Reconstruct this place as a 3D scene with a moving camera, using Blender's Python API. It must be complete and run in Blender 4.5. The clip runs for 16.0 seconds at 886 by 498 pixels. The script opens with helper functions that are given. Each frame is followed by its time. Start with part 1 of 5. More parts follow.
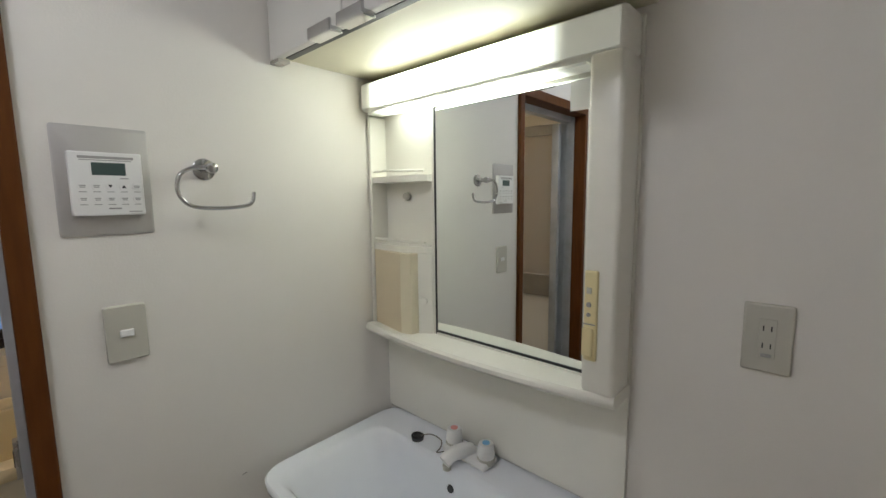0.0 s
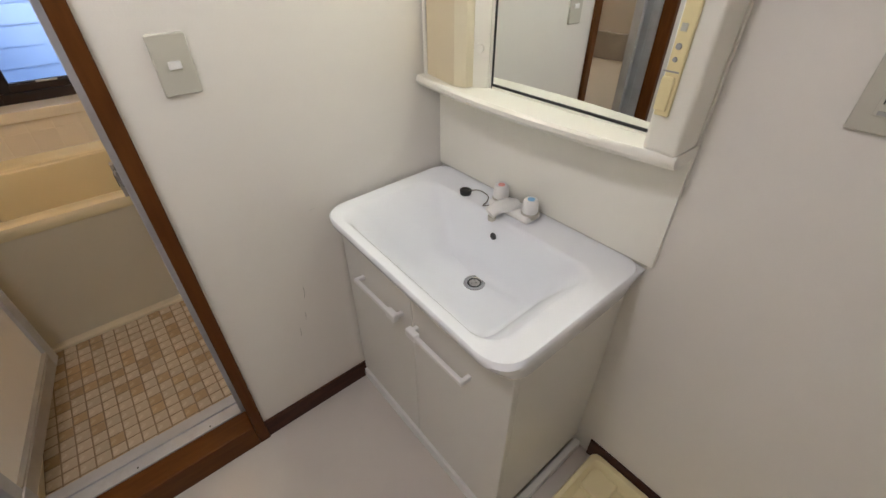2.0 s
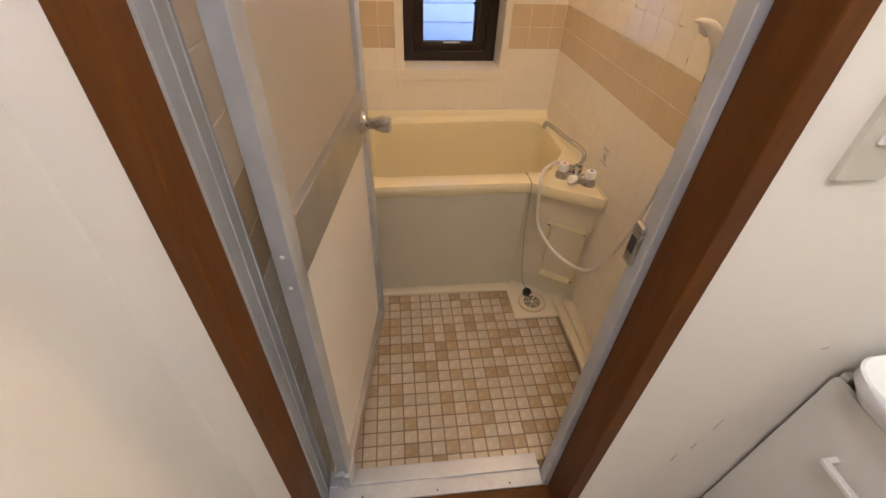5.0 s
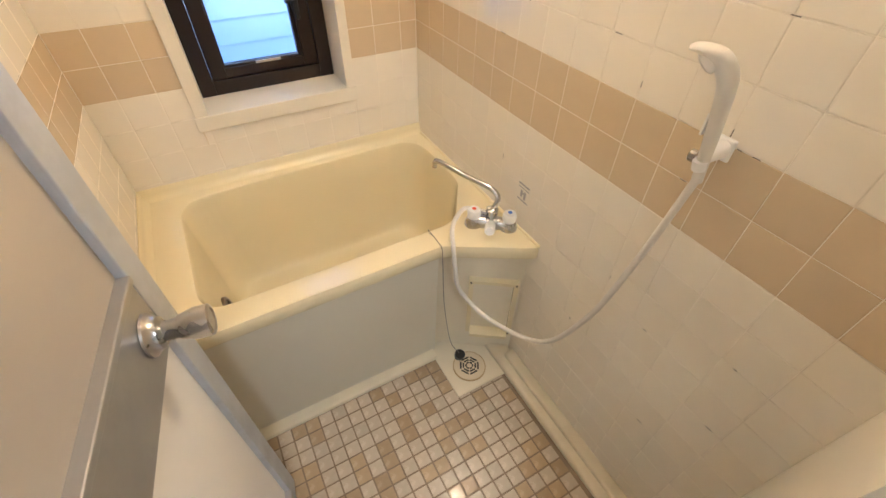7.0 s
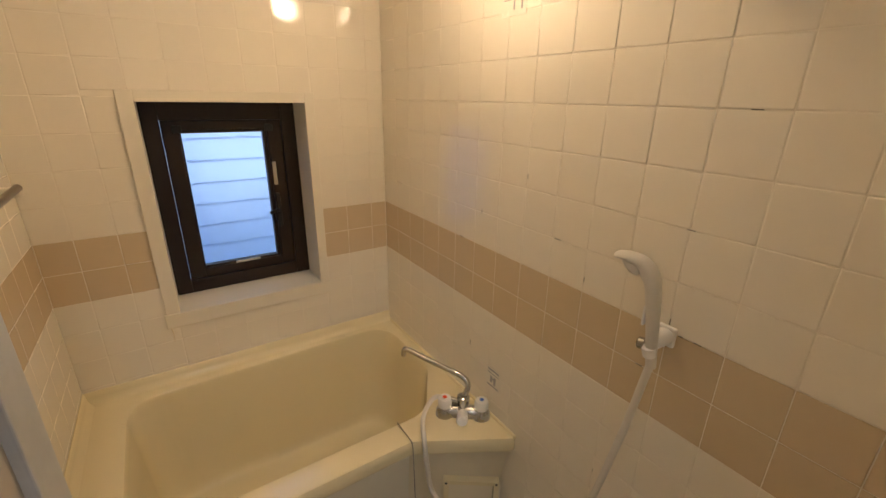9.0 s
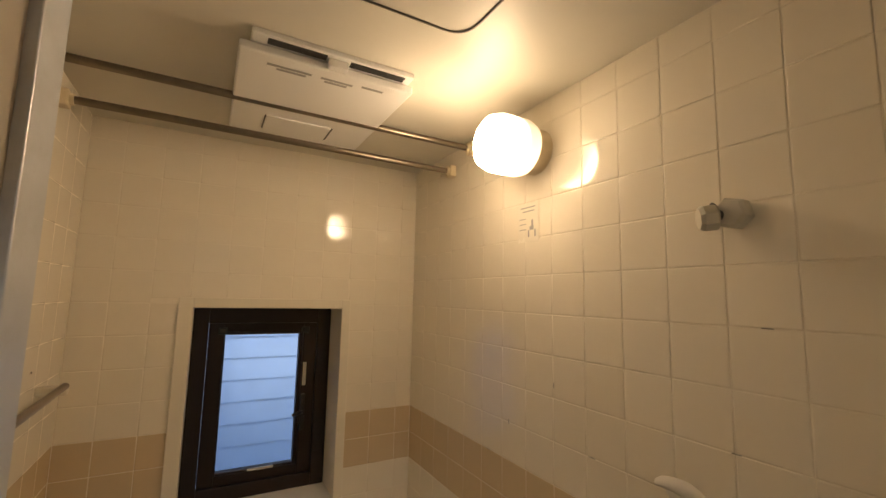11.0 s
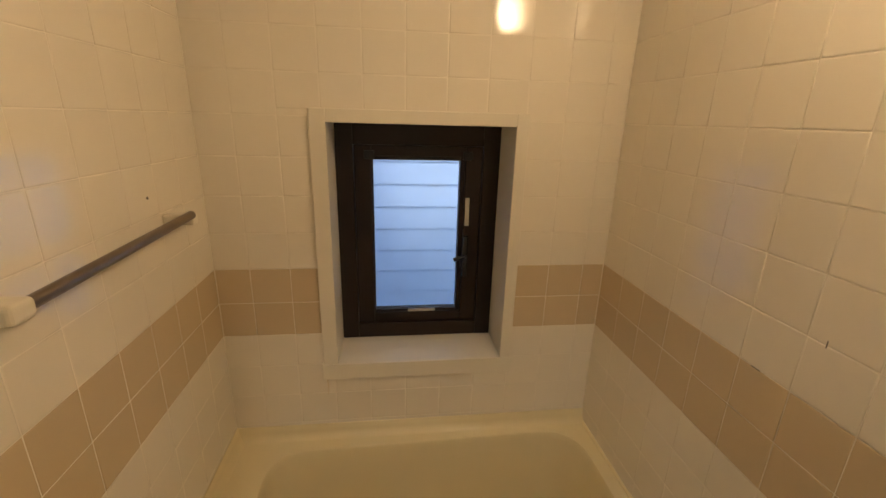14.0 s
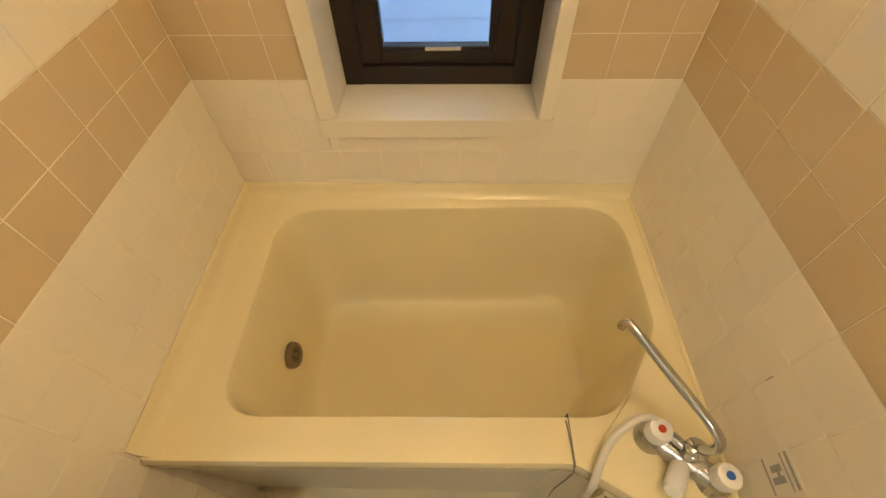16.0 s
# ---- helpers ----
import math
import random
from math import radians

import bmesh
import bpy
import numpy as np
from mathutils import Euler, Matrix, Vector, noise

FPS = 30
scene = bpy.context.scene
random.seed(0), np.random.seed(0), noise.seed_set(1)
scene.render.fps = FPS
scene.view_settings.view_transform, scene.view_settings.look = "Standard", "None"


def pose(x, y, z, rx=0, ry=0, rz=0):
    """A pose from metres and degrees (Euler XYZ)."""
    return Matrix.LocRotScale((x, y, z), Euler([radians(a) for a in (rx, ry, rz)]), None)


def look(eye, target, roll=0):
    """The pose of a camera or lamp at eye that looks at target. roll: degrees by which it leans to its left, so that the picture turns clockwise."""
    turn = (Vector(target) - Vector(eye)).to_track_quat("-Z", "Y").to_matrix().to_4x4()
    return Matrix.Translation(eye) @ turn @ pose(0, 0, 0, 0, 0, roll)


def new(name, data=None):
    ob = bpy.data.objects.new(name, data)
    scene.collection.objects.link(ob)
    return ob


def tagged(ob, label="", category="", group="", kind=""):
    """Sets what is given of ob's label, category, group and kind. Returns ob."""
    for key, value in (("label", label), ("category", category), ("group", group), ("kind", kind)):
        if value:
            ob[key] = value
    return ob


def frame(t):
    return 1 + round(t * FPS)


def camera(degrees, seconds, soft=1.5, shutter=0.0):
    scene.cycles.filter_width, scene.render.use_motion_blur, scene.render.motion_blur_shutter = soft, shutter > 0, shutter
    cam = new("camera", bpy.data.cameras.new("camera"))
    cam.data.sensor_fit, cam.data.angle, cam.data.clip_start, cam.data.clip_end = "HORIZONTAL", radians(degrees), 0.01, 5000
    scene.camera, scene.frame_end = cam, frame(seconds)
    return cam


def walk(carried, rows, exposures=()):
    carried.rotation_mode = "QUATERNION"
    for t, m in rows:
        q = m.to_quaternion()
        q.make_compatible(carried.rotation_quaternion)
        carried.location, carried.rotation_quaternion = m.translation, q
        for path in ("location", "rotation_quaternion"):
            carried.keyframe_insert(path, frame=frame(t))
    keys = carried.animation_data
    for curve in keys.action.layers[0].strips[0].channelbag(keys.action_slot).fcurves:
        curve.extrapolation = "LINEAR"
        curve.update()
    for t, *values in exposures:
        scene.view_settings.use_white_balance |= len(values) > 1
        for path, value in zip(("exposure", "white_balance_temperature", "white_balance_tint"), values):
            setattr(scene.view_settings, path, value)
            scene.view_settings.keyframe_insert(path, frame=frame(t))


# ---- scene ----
cam = camera(93.3, 16.0)
PATH = [
    (0, (1.062, -0.884, 1.526), (-0.286, 0.574, 1.287), -0.6),
    (0.5, (1.053, -0.879, 1.505), (-0.256, 0.513, 0.915), -0.9),
    (1, (1.049, -0.874, 1.487), (-0.204, 0.414, 0.609), -1.2),
    (1.5, (1.05, -0.873, 1.473), (-0.165, 0.292, 0.393), -1.0),
    (2, (1.051, -0.875, 1.461), (-0.183, 0.151, 0.267), -0.4),
    (2.5, (1.057, -0.888, 1.452), (-0.272, -0.057, 0.211), 0.3),
    (3, (1.047, -0.948, 1.44), (-0.394, -0.356, 0.187), 1.5),
    (3.5, (0.969, -1.071, 1.443), (-0.552, -0.721, 0.191), 2.8),
    (4, (0.851, -1.209, 1.45), (-0.701, -1.056, 0.197), 3.2),
    (4.5, (0.677, -1.27, 1.445), (-0.873, -1.172, 0.185), 2.7),
    (5, (0.411, -1.286, 1.452), (-1.116, -1.088, 0.177), 2.4),
    (5.2, (0.296, -1.281, 1.444), (-1.214, -1.033, 0.156), 1.4),
    (7.3, (-0.235, -1.185, 1.468), (-1.48, -0.433, 0.095), 1.0),
    (7.5, (-0.236, -1.181, 1.473), (-1.49, -0.407, 0.122), 0.9),
    (8, (-0.229, -1.182, 1.478), (-1.573, -0.314, 0.278), 0.9),
    (8.5, (-0.216, -1.187, 1.49), (-1.679, -0.227, 0.521), 0.9),
    (9, (-0.207, -1.192, 1.503), (-1.776, -0.155, 0.823), 0.9),
    (9.5, (-0.197, -1.196, 1.516), (-1.839, -0.115, 1.147), 0.9),
    (10, (-0.187, -1.199, 1.528), (-1.865, -0.113, 1.468), 0.9),
    (10.2, (-0.182, -1.204, 1.532), (-1.861, -0.119, 1.583), 0.9),
    (12.5, (-0.17, -1.185, 1.52), (-1.979, -0.395, 1.838), 1.6),
    (13, (-0.266, -1.174, 1.515), (-2.159, -0.541, 1.637), 1.5),
    (13.5, (-0.481, -1.135, 1.492), (-2.425, -0.709, 1.292), 1.7),
    (14, (-0.637, -1.085, 1.495), (-2.531, -0.841, 0.901), 1.6),
    (14.5, (-0.742, -0.994, 1.458), (-2.493, -0.936, 0.493), 0.5),
    (15, (-0.822, -0.959, 1.433), (-2.379, -0.983, 0.178), -0.7),
    (15.5, (-0.865, -0.965, 1.414), (-2.226, -1.012, -0.051), -1.3),
    (16, (-0.868, -0.966, 1.404), (-2.095, -1.012, -0.175), -1.3),
]
# the clip's camera adapts its exposure and white balance on the way
EXPOSE = [(0.0,0.95,5800,8),(1.0,1.40,5980,11),(2.5,1.72,6150,14),(4.0,1.86,6350,14),(4.5,1.92,6390,16),(5.0,2.13,6430,18),(5.2,2.25,6480,22),(7.3,2.72,5400,8),(8.5,1.88,5980,9),(9.0,1.66,6250,10),(10.2,1.08,6900,11),(12.3,0.90,6250,7),(13.0,0.85,6250,7),(13.5,0.93,6300,7),(14.0,1.28,6950,9),(14.5,1.68,7250,8),(15.0,1.87,7300,6),(16.0,2.20,7350,2)]
walk(cam, [(t, look(eye, target, roll)) for t, eye, target, roll in PATH], EXPOSE)

# ---- world, sun and exposure ----
sky_world = bpy.data.worlds.new("sky")
sky_world.use_nodes = True
wn = sky_world.node_tree
sky = wn.nodes.new("ShaderNodeTexSky")
sky.sky_type = "NISHITA"
sky.sun_disc = False
sky.sun_elevation, sky.sun_rotation = radians(50), radians(118)
wn.nodes["Background"].inputs["Strength"].default_value = 0.15
wn.links.new(sky.outputs["Color"], wn.nodes["Background"].inputs["Color"])
scene.world = sky_world
sun_data = bpy.data.lights.new("sun", "SUN")
sun_data.energy, sun_data.angle, sun_data.color = 1.3, radians(12), (1.0, 0.96, 0.9)
sun = new("sun", sun_data)
sun.matrix_world = look((2.5, -4, 8), (-3.2, -1, 0))

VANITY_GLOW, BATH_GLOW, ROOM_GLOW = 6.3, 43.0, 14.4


# ---- materials ----
def mat(name, color, rough=0.5, metal=0.0, vary=0.06, scale=3.0, bump=0.0, bump_scale=120.0, spec=0.5, random_tint=0.0,
        stain=None, stain_amount=0.0, stain_scale=2.0, coat=0.0):
    m = bpy.data.materials.new(name)
    m.use_nodes = True
    n, l = m.node_tree.nodes, m.node_tree.links
    b = n["Principled BSDF"]
    geo = n.new("ShaderNodeTexCoord")
    big = n.new("ShaderNodeTexNoise")
    big.inputs["Scale"].default_value, big.inputs["Detail"].default_value = scale, 6.0
    l.new(geo.outputs["Object"], big.inputs["Vector"])
    fine = n.new("ShaderNodeTexNoise")
    fine.inputs["Scale"].default_value, fine.inputs["Detail"].default_value = bump_scale, 3.0
    l.new(geo.outputs["Object"], fine.inputs["Vector"])
    value = n.new("ShaderNodeMapRange")
    value.inputs["To Min"].default_value, value.inputs["To Max"].default_value = 1 - vary, 1 + vary
    value.inputs["From Min"].default_value, value.inputs["From Max"].default_value = 0.3, 0.7
    l.new(big.outputs["Fac"], value.inputs["Value"])
    hsv = n.new("ShaderNodeHueSaturation")
    hsv.inputs["Color"].default_value = (*color, 1)
    last = value.outputs["Result"]
    if random_tint:
        info = n.new("ShaderNodeObjectInfo")
        spread = n.new("ShaderNodeMapRange")
        spread.inputs["To Min"].default_value, spread.inputs["To Max"].default_value = 1 - random_tint, 1 + random_tint
        l.new(info.outputs["Random"], spread.inputs["Value"])
        mul = n.new("ShaderNodeMath")
        mul.operation = "MULTIPLY"
        l.new(last, mul.inputs[0])
        l.new(spread.outputs["Result"], mul.inputs[1])
        last = mul.outputs["Value"]
    l.new(last, hsv.inputs["Value"])
    out = hsv.outputs["Color"]
    if stain:
        dirt = n.new("ShaderNodeTexNoise")
        dirt.inputs["Scale"].default_value, dirt.inputs["Detail"].default_value = stain_scale, 9.0
        dirt.inputs["Roughness"].default_value = 0.7
        l.new(geo.outputs["Object"], dirt.inputs["Vector"])
        edge = n.new("ShaderNodeMapRange")
        edge.inputs["From Min"].default_value, edge.inputs["From Max"].default_value = 0.5, 0.72
        edge.inputs["To Max"].default_value = stain_amount
        l.new(dirt.outputs["Fac"], edge.inputs["Value"])
        mix = n.new("ShaderNodeMix")
        mix.data_type = "RGBA"
        mix.inputs["B"].default_value = (*stain, 1)
        l.new(edge.outputs["Result"], mix.inputs["Factor"])
        l.new(out, mix.inputs["A"])
        out = mix.outputs["Result"]
    l.new(out, b.inputs["Base Color"])
    gloss = n.new("ShaderNodeMapRange")
    gloss.inputs["To Min"].default_value, gloss.inputs["To Max"].default_value = max(rough - 0.06, 0.02), min(rough + 0.08, 1)
    l.new(big.outputs["Fac"], gloss.inputs["Value"])
    l.new(gloss.outputs["Result"], b.inputs["Roughness"])
    b.inputs["Metallic"].default_value = metal
    b.inputs["Specular IOR Level"].default_value = spec
    b.inputs["Coat Weight"].default_value = coat
    if bump:
        bp = n.new("ShaderNodeBump")
        bp.inputs["Strength"].default_value, bp.inputs["Distance"].default_value = bump, 0.002
        l.new(fine.outputs["Fac"], bp.inputs["Height"])
        l.new(bp.outputs["Normal"], b.inputs["Normal"])
    return m


def wood(name, dark, light, rough, axis_scale):
    m = mat(name, dark, rough, vary=0.1, spec=0.22)
    n, l = m.node_tree.nodes, m.node_tree.links
    co = n.new("ShaderNodeTexCoord")
    mp = n.new("ShaderNodeMapping")
    mp.inputs["Scale"].default_value = axis_scale
    l.new(co.outputs["Object"], mp.inputs["Vector"])
    ns = n.new("ShaderNodeTexNoise")
    ns.inputs["Scale"].default_value, ns.inputs["Detail"].default_value = 14.0, 8.0
    l.new(mp.outputs["Vector"], ns.inputs["Vector"])
    rp = n.new("ShaderNodeValToRGB")
    rp.color_ramp.elements[0].position, rp.color_ramp.elements[1].position = 0.35, 0.7
    rp.color_ramp.elements[0].color, rp.color_ramp.elements[1].color = (*dark, 1), (*light, 1)
    l.new(ns.outputs["Fac"], rp.inputs["Fac"])
    l.new(rp.outputs["Color"], n["Principled BSDF"].inputs["Base Color"])
    return m


def glow(name, color, strength, fade=None, opal=False):
    m = bpy.data.materials.new(name)
    m.use_nodes = True
    n, l = m.node_tree.nodes, m.node_tree.links
    b = n["Principled BSDF"]
    b.inputs["Base Color"].default_value = (0.8, 0.78, 0.7, 1)
    b.inputs["Roughness"].default_value = 0.35
    b.inputs["Emission Color"].default_value = (*color, 1)
    b.inputs["Emission Strength"].default_value = strength
    if fade:  # emission fades towards the cover's ends, standing in for a shorter tube behind
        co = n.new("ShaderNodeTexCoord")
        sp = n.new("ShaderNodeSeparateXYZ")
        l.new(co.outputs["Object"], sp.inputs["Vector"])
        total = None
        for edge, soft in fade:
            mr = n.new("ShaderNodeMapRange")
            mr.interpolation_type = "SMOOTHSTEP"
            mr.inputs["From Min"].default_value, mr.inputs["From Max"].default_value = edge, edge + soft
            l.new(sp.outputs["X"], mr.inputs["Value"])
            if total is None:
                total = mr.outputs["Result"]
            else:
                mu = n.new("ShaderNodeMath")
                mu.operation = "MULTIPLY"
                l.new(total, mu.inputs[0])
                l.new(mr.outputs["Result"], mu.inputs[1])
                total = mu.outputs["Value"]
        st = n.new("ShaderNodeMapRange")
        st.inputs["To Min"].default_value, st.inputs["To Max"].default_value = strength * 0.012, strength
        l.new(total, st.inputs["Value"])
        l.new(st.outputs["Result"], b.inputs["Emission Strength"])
    if opal:  # emission dimmed towards wall and ceiling, so that neither is lit too brightly
        co = n.new("ShaderNodeTexCoord")
        sp = n.new("ShaderNodeSeparateXYZ")
        l.new(co.outputs["Object"], sp.inputs["Vector"])
        parts = []
        for axis, a, b0, low in (("Y", -0.080, -0.172, 0.03), ("Z", 0.068, -0.045, 0.09)):
            mr = n.new("ShaderNodeMapRange")
            mr.inputs["From Min"].default_value, mr.inputs["From Max"].default_value = a, b0
            mr.inputs["To Min"].default_value, mr.inputs["To Max"].default_value = low, 1.0
            l.new(sp.outputs[axis], mr.inputs["Value"])
            parts.append(mr.outputs["Result"])
        mu = n.new("ShaderNodeMath")
        mu.operation = "MULTIPLY"
        l.new(parts[0], mu.inputs[0])
        l.new(parts[1], mu.inputs[1])
        m2 = n.new("ShaderNodeMath")
        m2.operation = "MULTIPLY"
        m2.inputs[1].default_value = strength
        l.new(mu.outputs["Value"], m2.inputs[0])
        l.new(m2.outputs["Value"], b.inputs["Emission Strength"])
    return m


WALLPAPER = mat("wallpaper", (0.775, 0.742, 0.690), 0.75, vary=0.02, scale=1.5, bump=0.16, bump_scale=220, stain=(0.6, 0.55, 0.47), stain_amount=0.10, stain_scale=1.3)
CEILING = mat("ceiling_paper", (0.78, 0.77, 0.74), 0.8, vary=0.02, bump=0.3, bump_scale=200)
VINYL = mat("vinyl_floor", (0.60, 0.55, 0.50), 0.42, vary=0.03, scale=5, bump=0.1, bump_scale=300, stain=(0.5, 0.45, 0.4), stain_amount=0.12)
CASING = wood("brown_casing", (0.088, 0.027, 0.003), (0.122, 0.040, 0.006), 0.5, (4, 4, 0.5))
STEPWOOD = wood("brown_step", (0.092, 0.029, 0.003), (0.128, 0.043, 0.006), 0.45, (4, 0.5, 4))
SKIRT = wood("dark_skirting", (0.045, 0.016, 0.009), (0.075, 0.028, 0.016), 0.45, (0.6, 0.6, 4))
ALU = mat("aluminium", (0.50, 0.52, 0.55), 0.42, 0.45, vary=0.12, scale=8, bump=0.08, bump_scale=90, stain=(0.32, 0.31, 0.29), stain_amount=0.35, stain_scale=9)
LEAFALU = mat("leaf_aluminium", (0.46, 0.45, 0.43), 0.36, 0.8, vary=0.10, scale=8, bump=0.05, bump_scale=90, stain=(0.3, 0.29, 0.27), stain_amount=0.3, stain_scale=9)
CHROME = mat("chrome", (0.55, 0.55, 0.55), 0.10, 1.0, vary=0.02)
STEEL = mat("brushed_steel", (0.46, 0.44, 0.41), 0.27, 1.0, vary=0.05, scale=30)
DARKSTEEL = mat("tarnished_rod", (0.24, 0.20, 0.16), 0.3, 0.9, vary=0.08, scale=30)
PLATE_STEEL = mat("satin_plate", (0.52, 0.50, 0.48), 0.5, 0.5, vary=0.03)
CERAMIC = mat("white_basin", (0.86, 0.88, 0.92), 0.14, vary=0.01, spec=0.5, coat=0.2)
CABWHITE = mat("white_laminate", (0.70, 0.685, 0.64), 0.35, vary=0.02, bump=0.03)
# cream darkened so the lamp-lit cabinet underside does not render too bright
UNDERSIDE = mat("darkened_cream_board", (0.62, 0.58, 0.44), 0.5, vary=0.03)
CREAMPLASTIC = mat("cream_plastic", (0.83, 0.81, 0.73), 0.32, vary=0.02, scale=4)
BEIGEPALE = mat("pale_beige_plastic", (0.78, 0.71, 0.52), 0.4, vary=0.02)
BEIGE = mat("beige_plastic", (0.72, 0.62, 0.43), 0.4, vary=0.02)
YELLOWED = mat("yellowed_plastic", (0.78, 0.68, 0.38), 0.4, vary=0.03)
WHITEPLASTIC = mat("white_plastic", (0.82, 0.81, 0.79), 0.3, vary=0.01)
GREYPLASTIC = mat("grey_ivory_plastic", (0.53, 0.51, 0.44), 0.35, vary=0.01)
TANPLASTIC = mat("tan_plastic", (0.52, 0.39, 0.20), 0.4, vary=0.05)
NOTICE = mat("pale_sticker", (0.82, 0.77, 0.66), 0.25, vary=0.02)
DARK = mat("dark_plastic", (0.02, 0.02, 0.02), 0.35, vary=0.02)
SCREEN = mat("lcd", (0.07, 0.10, 0.09), 0.15, vary=0.01)
PRINT = mat("grey_print", (0.35, 0.34, 0.33), 0.6, vary=0.02)
RED = mat("red_mark", (0.75, 0.08, 0.02), 0.4)
PINK = mat("pink_mark", (0.8, 0.35, 0.3), 0.4)
BLUE = mat("blue_mark", (0.05, 0.17, 0.6), 0.4)
PALEBLUE = mat("pale_blue_mark", (0.25, 0.55, 0.8), 0.4)
TUBCREAM = mat("cream_tub", (0.82, 0.725, 0.47), 0.22, vary=0.02, scale=2, coat=0.25)
APRON = mat("pale_apron", (0.68, 0.64, 0.51), 0.3, vary=0.02)
PANCREAM = mat("cream_frp", (0.76, 0.69, 0.52), 0.3, vary=0.03, stain=(0.55, 0.45, 0.3), stain_amount=0.25, stain_scale=5)
LAUNDRY = mat("cream_laundry_pan", (0.80, 0.70, 0.42), 0.3, vary=0.02)
TILE = mat("cream_tile", (0.84, 0.78, 0.66), 0.05, spec=0.6, vary=0.012, scale=9, random_tint=0.010, coat=0.0, bump=0.022, bump_scale=16)
TILEBAND = mat("tan_tile", (0.64, 0.51, 0.335), 0.05, spec=0.6, vary=0.02, scale=9, random_tint=0.02, coat=0.0, bump=0.022, bump_scale=16)
GROUT = mat("grout", (0.84, 0.78, 0.66), 0.7, vary=0.06, scale=6, stain=(0.34, 0.24, 0.14), stain_amount=0.14, stain_scale=14)
MOSAIC_A = mat("mosaic_light", (0.53, 0.455, 0.345), 0.25, vary=0.06, scale=30, random_tint=0.08, coat=0.1)
MOSAIC_B = mat("mosaic_tan", (0.43, 0.325, 0.20), 0.25, vary=0.06, scale=30, random_tint=0.12, coat=0.1)
MOSAICGROUT = mat("mosaic_grout", (0.25, 0.19, 0.125), 0.8, vary=0.15, scale=12)
BATHCEIL = mat("bath_ceiling", (0.66, 0.63, 0.55), 0.45, vary=0.02, stain=(0.45, 0.38, 0.26), stain_amount=0.10, stain_scale=3)
BRONZE = mat("bronze_sash", (0.020, 0.011, 0.007), 0.38, 0.2, vary=0.08, scale=12)
TRIMWHITE = mat("ivory_trim", (0.78, 0.73, 0.61), 0.35, vary=0.02)
LEAFPANEL = mat("frosted_door_panel", (0.68, 0.63, 0.55), 0.35, vary=0.04, scale=2)
lt = LEAFPANEL.node_tree
trn = lt.nodes.new("ShaderNodeBsdfTranslucent")
trn.inputs["Color"].default_value = (0.80, 0.74, 0.66, 1)
mixn = lt.nodes.new("ShaderNodeMixShader")
mixn.inputs["Fac"].default_value = 0.55
lt.links.new(lt.nodes["Principled BSDF"].outputs["BSDF"], mixn.inputs[1])
lt.links.new(trn.outputs["BSDF"], mixn.inputs[2])
lt.links.new(mixn.outputs["Shader"], lt.nodes["Material Output"].inputs["Surface"])
LEAFWHITE = mat("white_door_panel", (0.80, 0.77, 0.71), 0.3, vary=0.02)
SIDING = mat("pale_siding", (0.52, 0.66, 0.89), 0.6, vary=0.04, scale=6)
CORD = mat("grey_cord", (0.16, 0.145, 0.125), 0.6)
HOSE = mat("white_hose", (0.67, 0.64, 0.58), 0.35, vary=0.02)
MIRROR = mat("mirror", (0.86, 0.89, 0.88), 0.0, 1.0, vary=0.0)
MIRROR.node_tree.nodes["Principled BSDF"].inputs["Roughness"].default_value = 0.0
for link in list(MIRROR.node_tree.nodes["Principled BSDF"].inputs["Roughness"].links):
    MIRROR.node_tree.links.remove(link)
GLASS = bpy.data.materials.new("figured_glass")
GLASS.use_nodes = True
gb = GLASS.node_tree.nodes["Principled BSDF"]
gb.inputs["Transmission Weight"].default_value, gb.inputs["Roughness"].default_value, gb.inputs["IOR"].default_value = 1.0, 0.05, 1.45
gb.inputs["Base Color"].default_value = (0.87, 0.94, 1.0, 1)
gn = GLASS.node_tree
gnoise = gn.nodes.new("ShaderNodeTexNoise")
gnoise.inputs["Scale"].default_value = 90.0
gbump = gn.nodes.new("ShaderNodeBump")
gbump.inputs["Strength"].default_value, gbump.inputs["Distance"].default_value = 0.12, 0.002
gco = gn.nodes.new("ShaderNodeTexCoord")
gn.links.new(gco.outputs["Object"], gnoise.inputs["Vector"])
gn.links.new(gnoise.outputs["Fac"], gbump.inputs["Height"])
gn.links.new(gbump.outputs["Normal"], gb.inputs["Normal"])
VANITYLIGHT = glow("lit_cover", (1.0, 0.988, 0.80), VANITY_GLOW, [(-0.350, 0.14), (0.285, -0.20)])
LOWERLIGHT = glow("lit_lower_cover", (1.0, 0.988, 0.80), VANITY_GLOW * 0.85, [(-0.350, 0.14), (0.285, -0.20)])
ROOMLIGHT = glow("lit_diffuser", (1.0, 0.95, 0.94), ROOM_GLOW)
GLOBELIGHT = glow("lit_globe", (1.0, 0.718, 0.448), BATH_GLOW, opal=True)

# ---- mesh tools ----
ORIGIN = {}


def thing(name, loc, label, category, group="", kind="", rz=0.0):
    ob = new(name)
    ob.empty_display_size = 0.05
    ob.matrix_world = pose(*loc, 0, 0, rz)
    ORIGIN[ob.name] = Vector((0, 0, 0)) if rz else Vector(loc)
    return tagged(ob, label, category, group, kind)


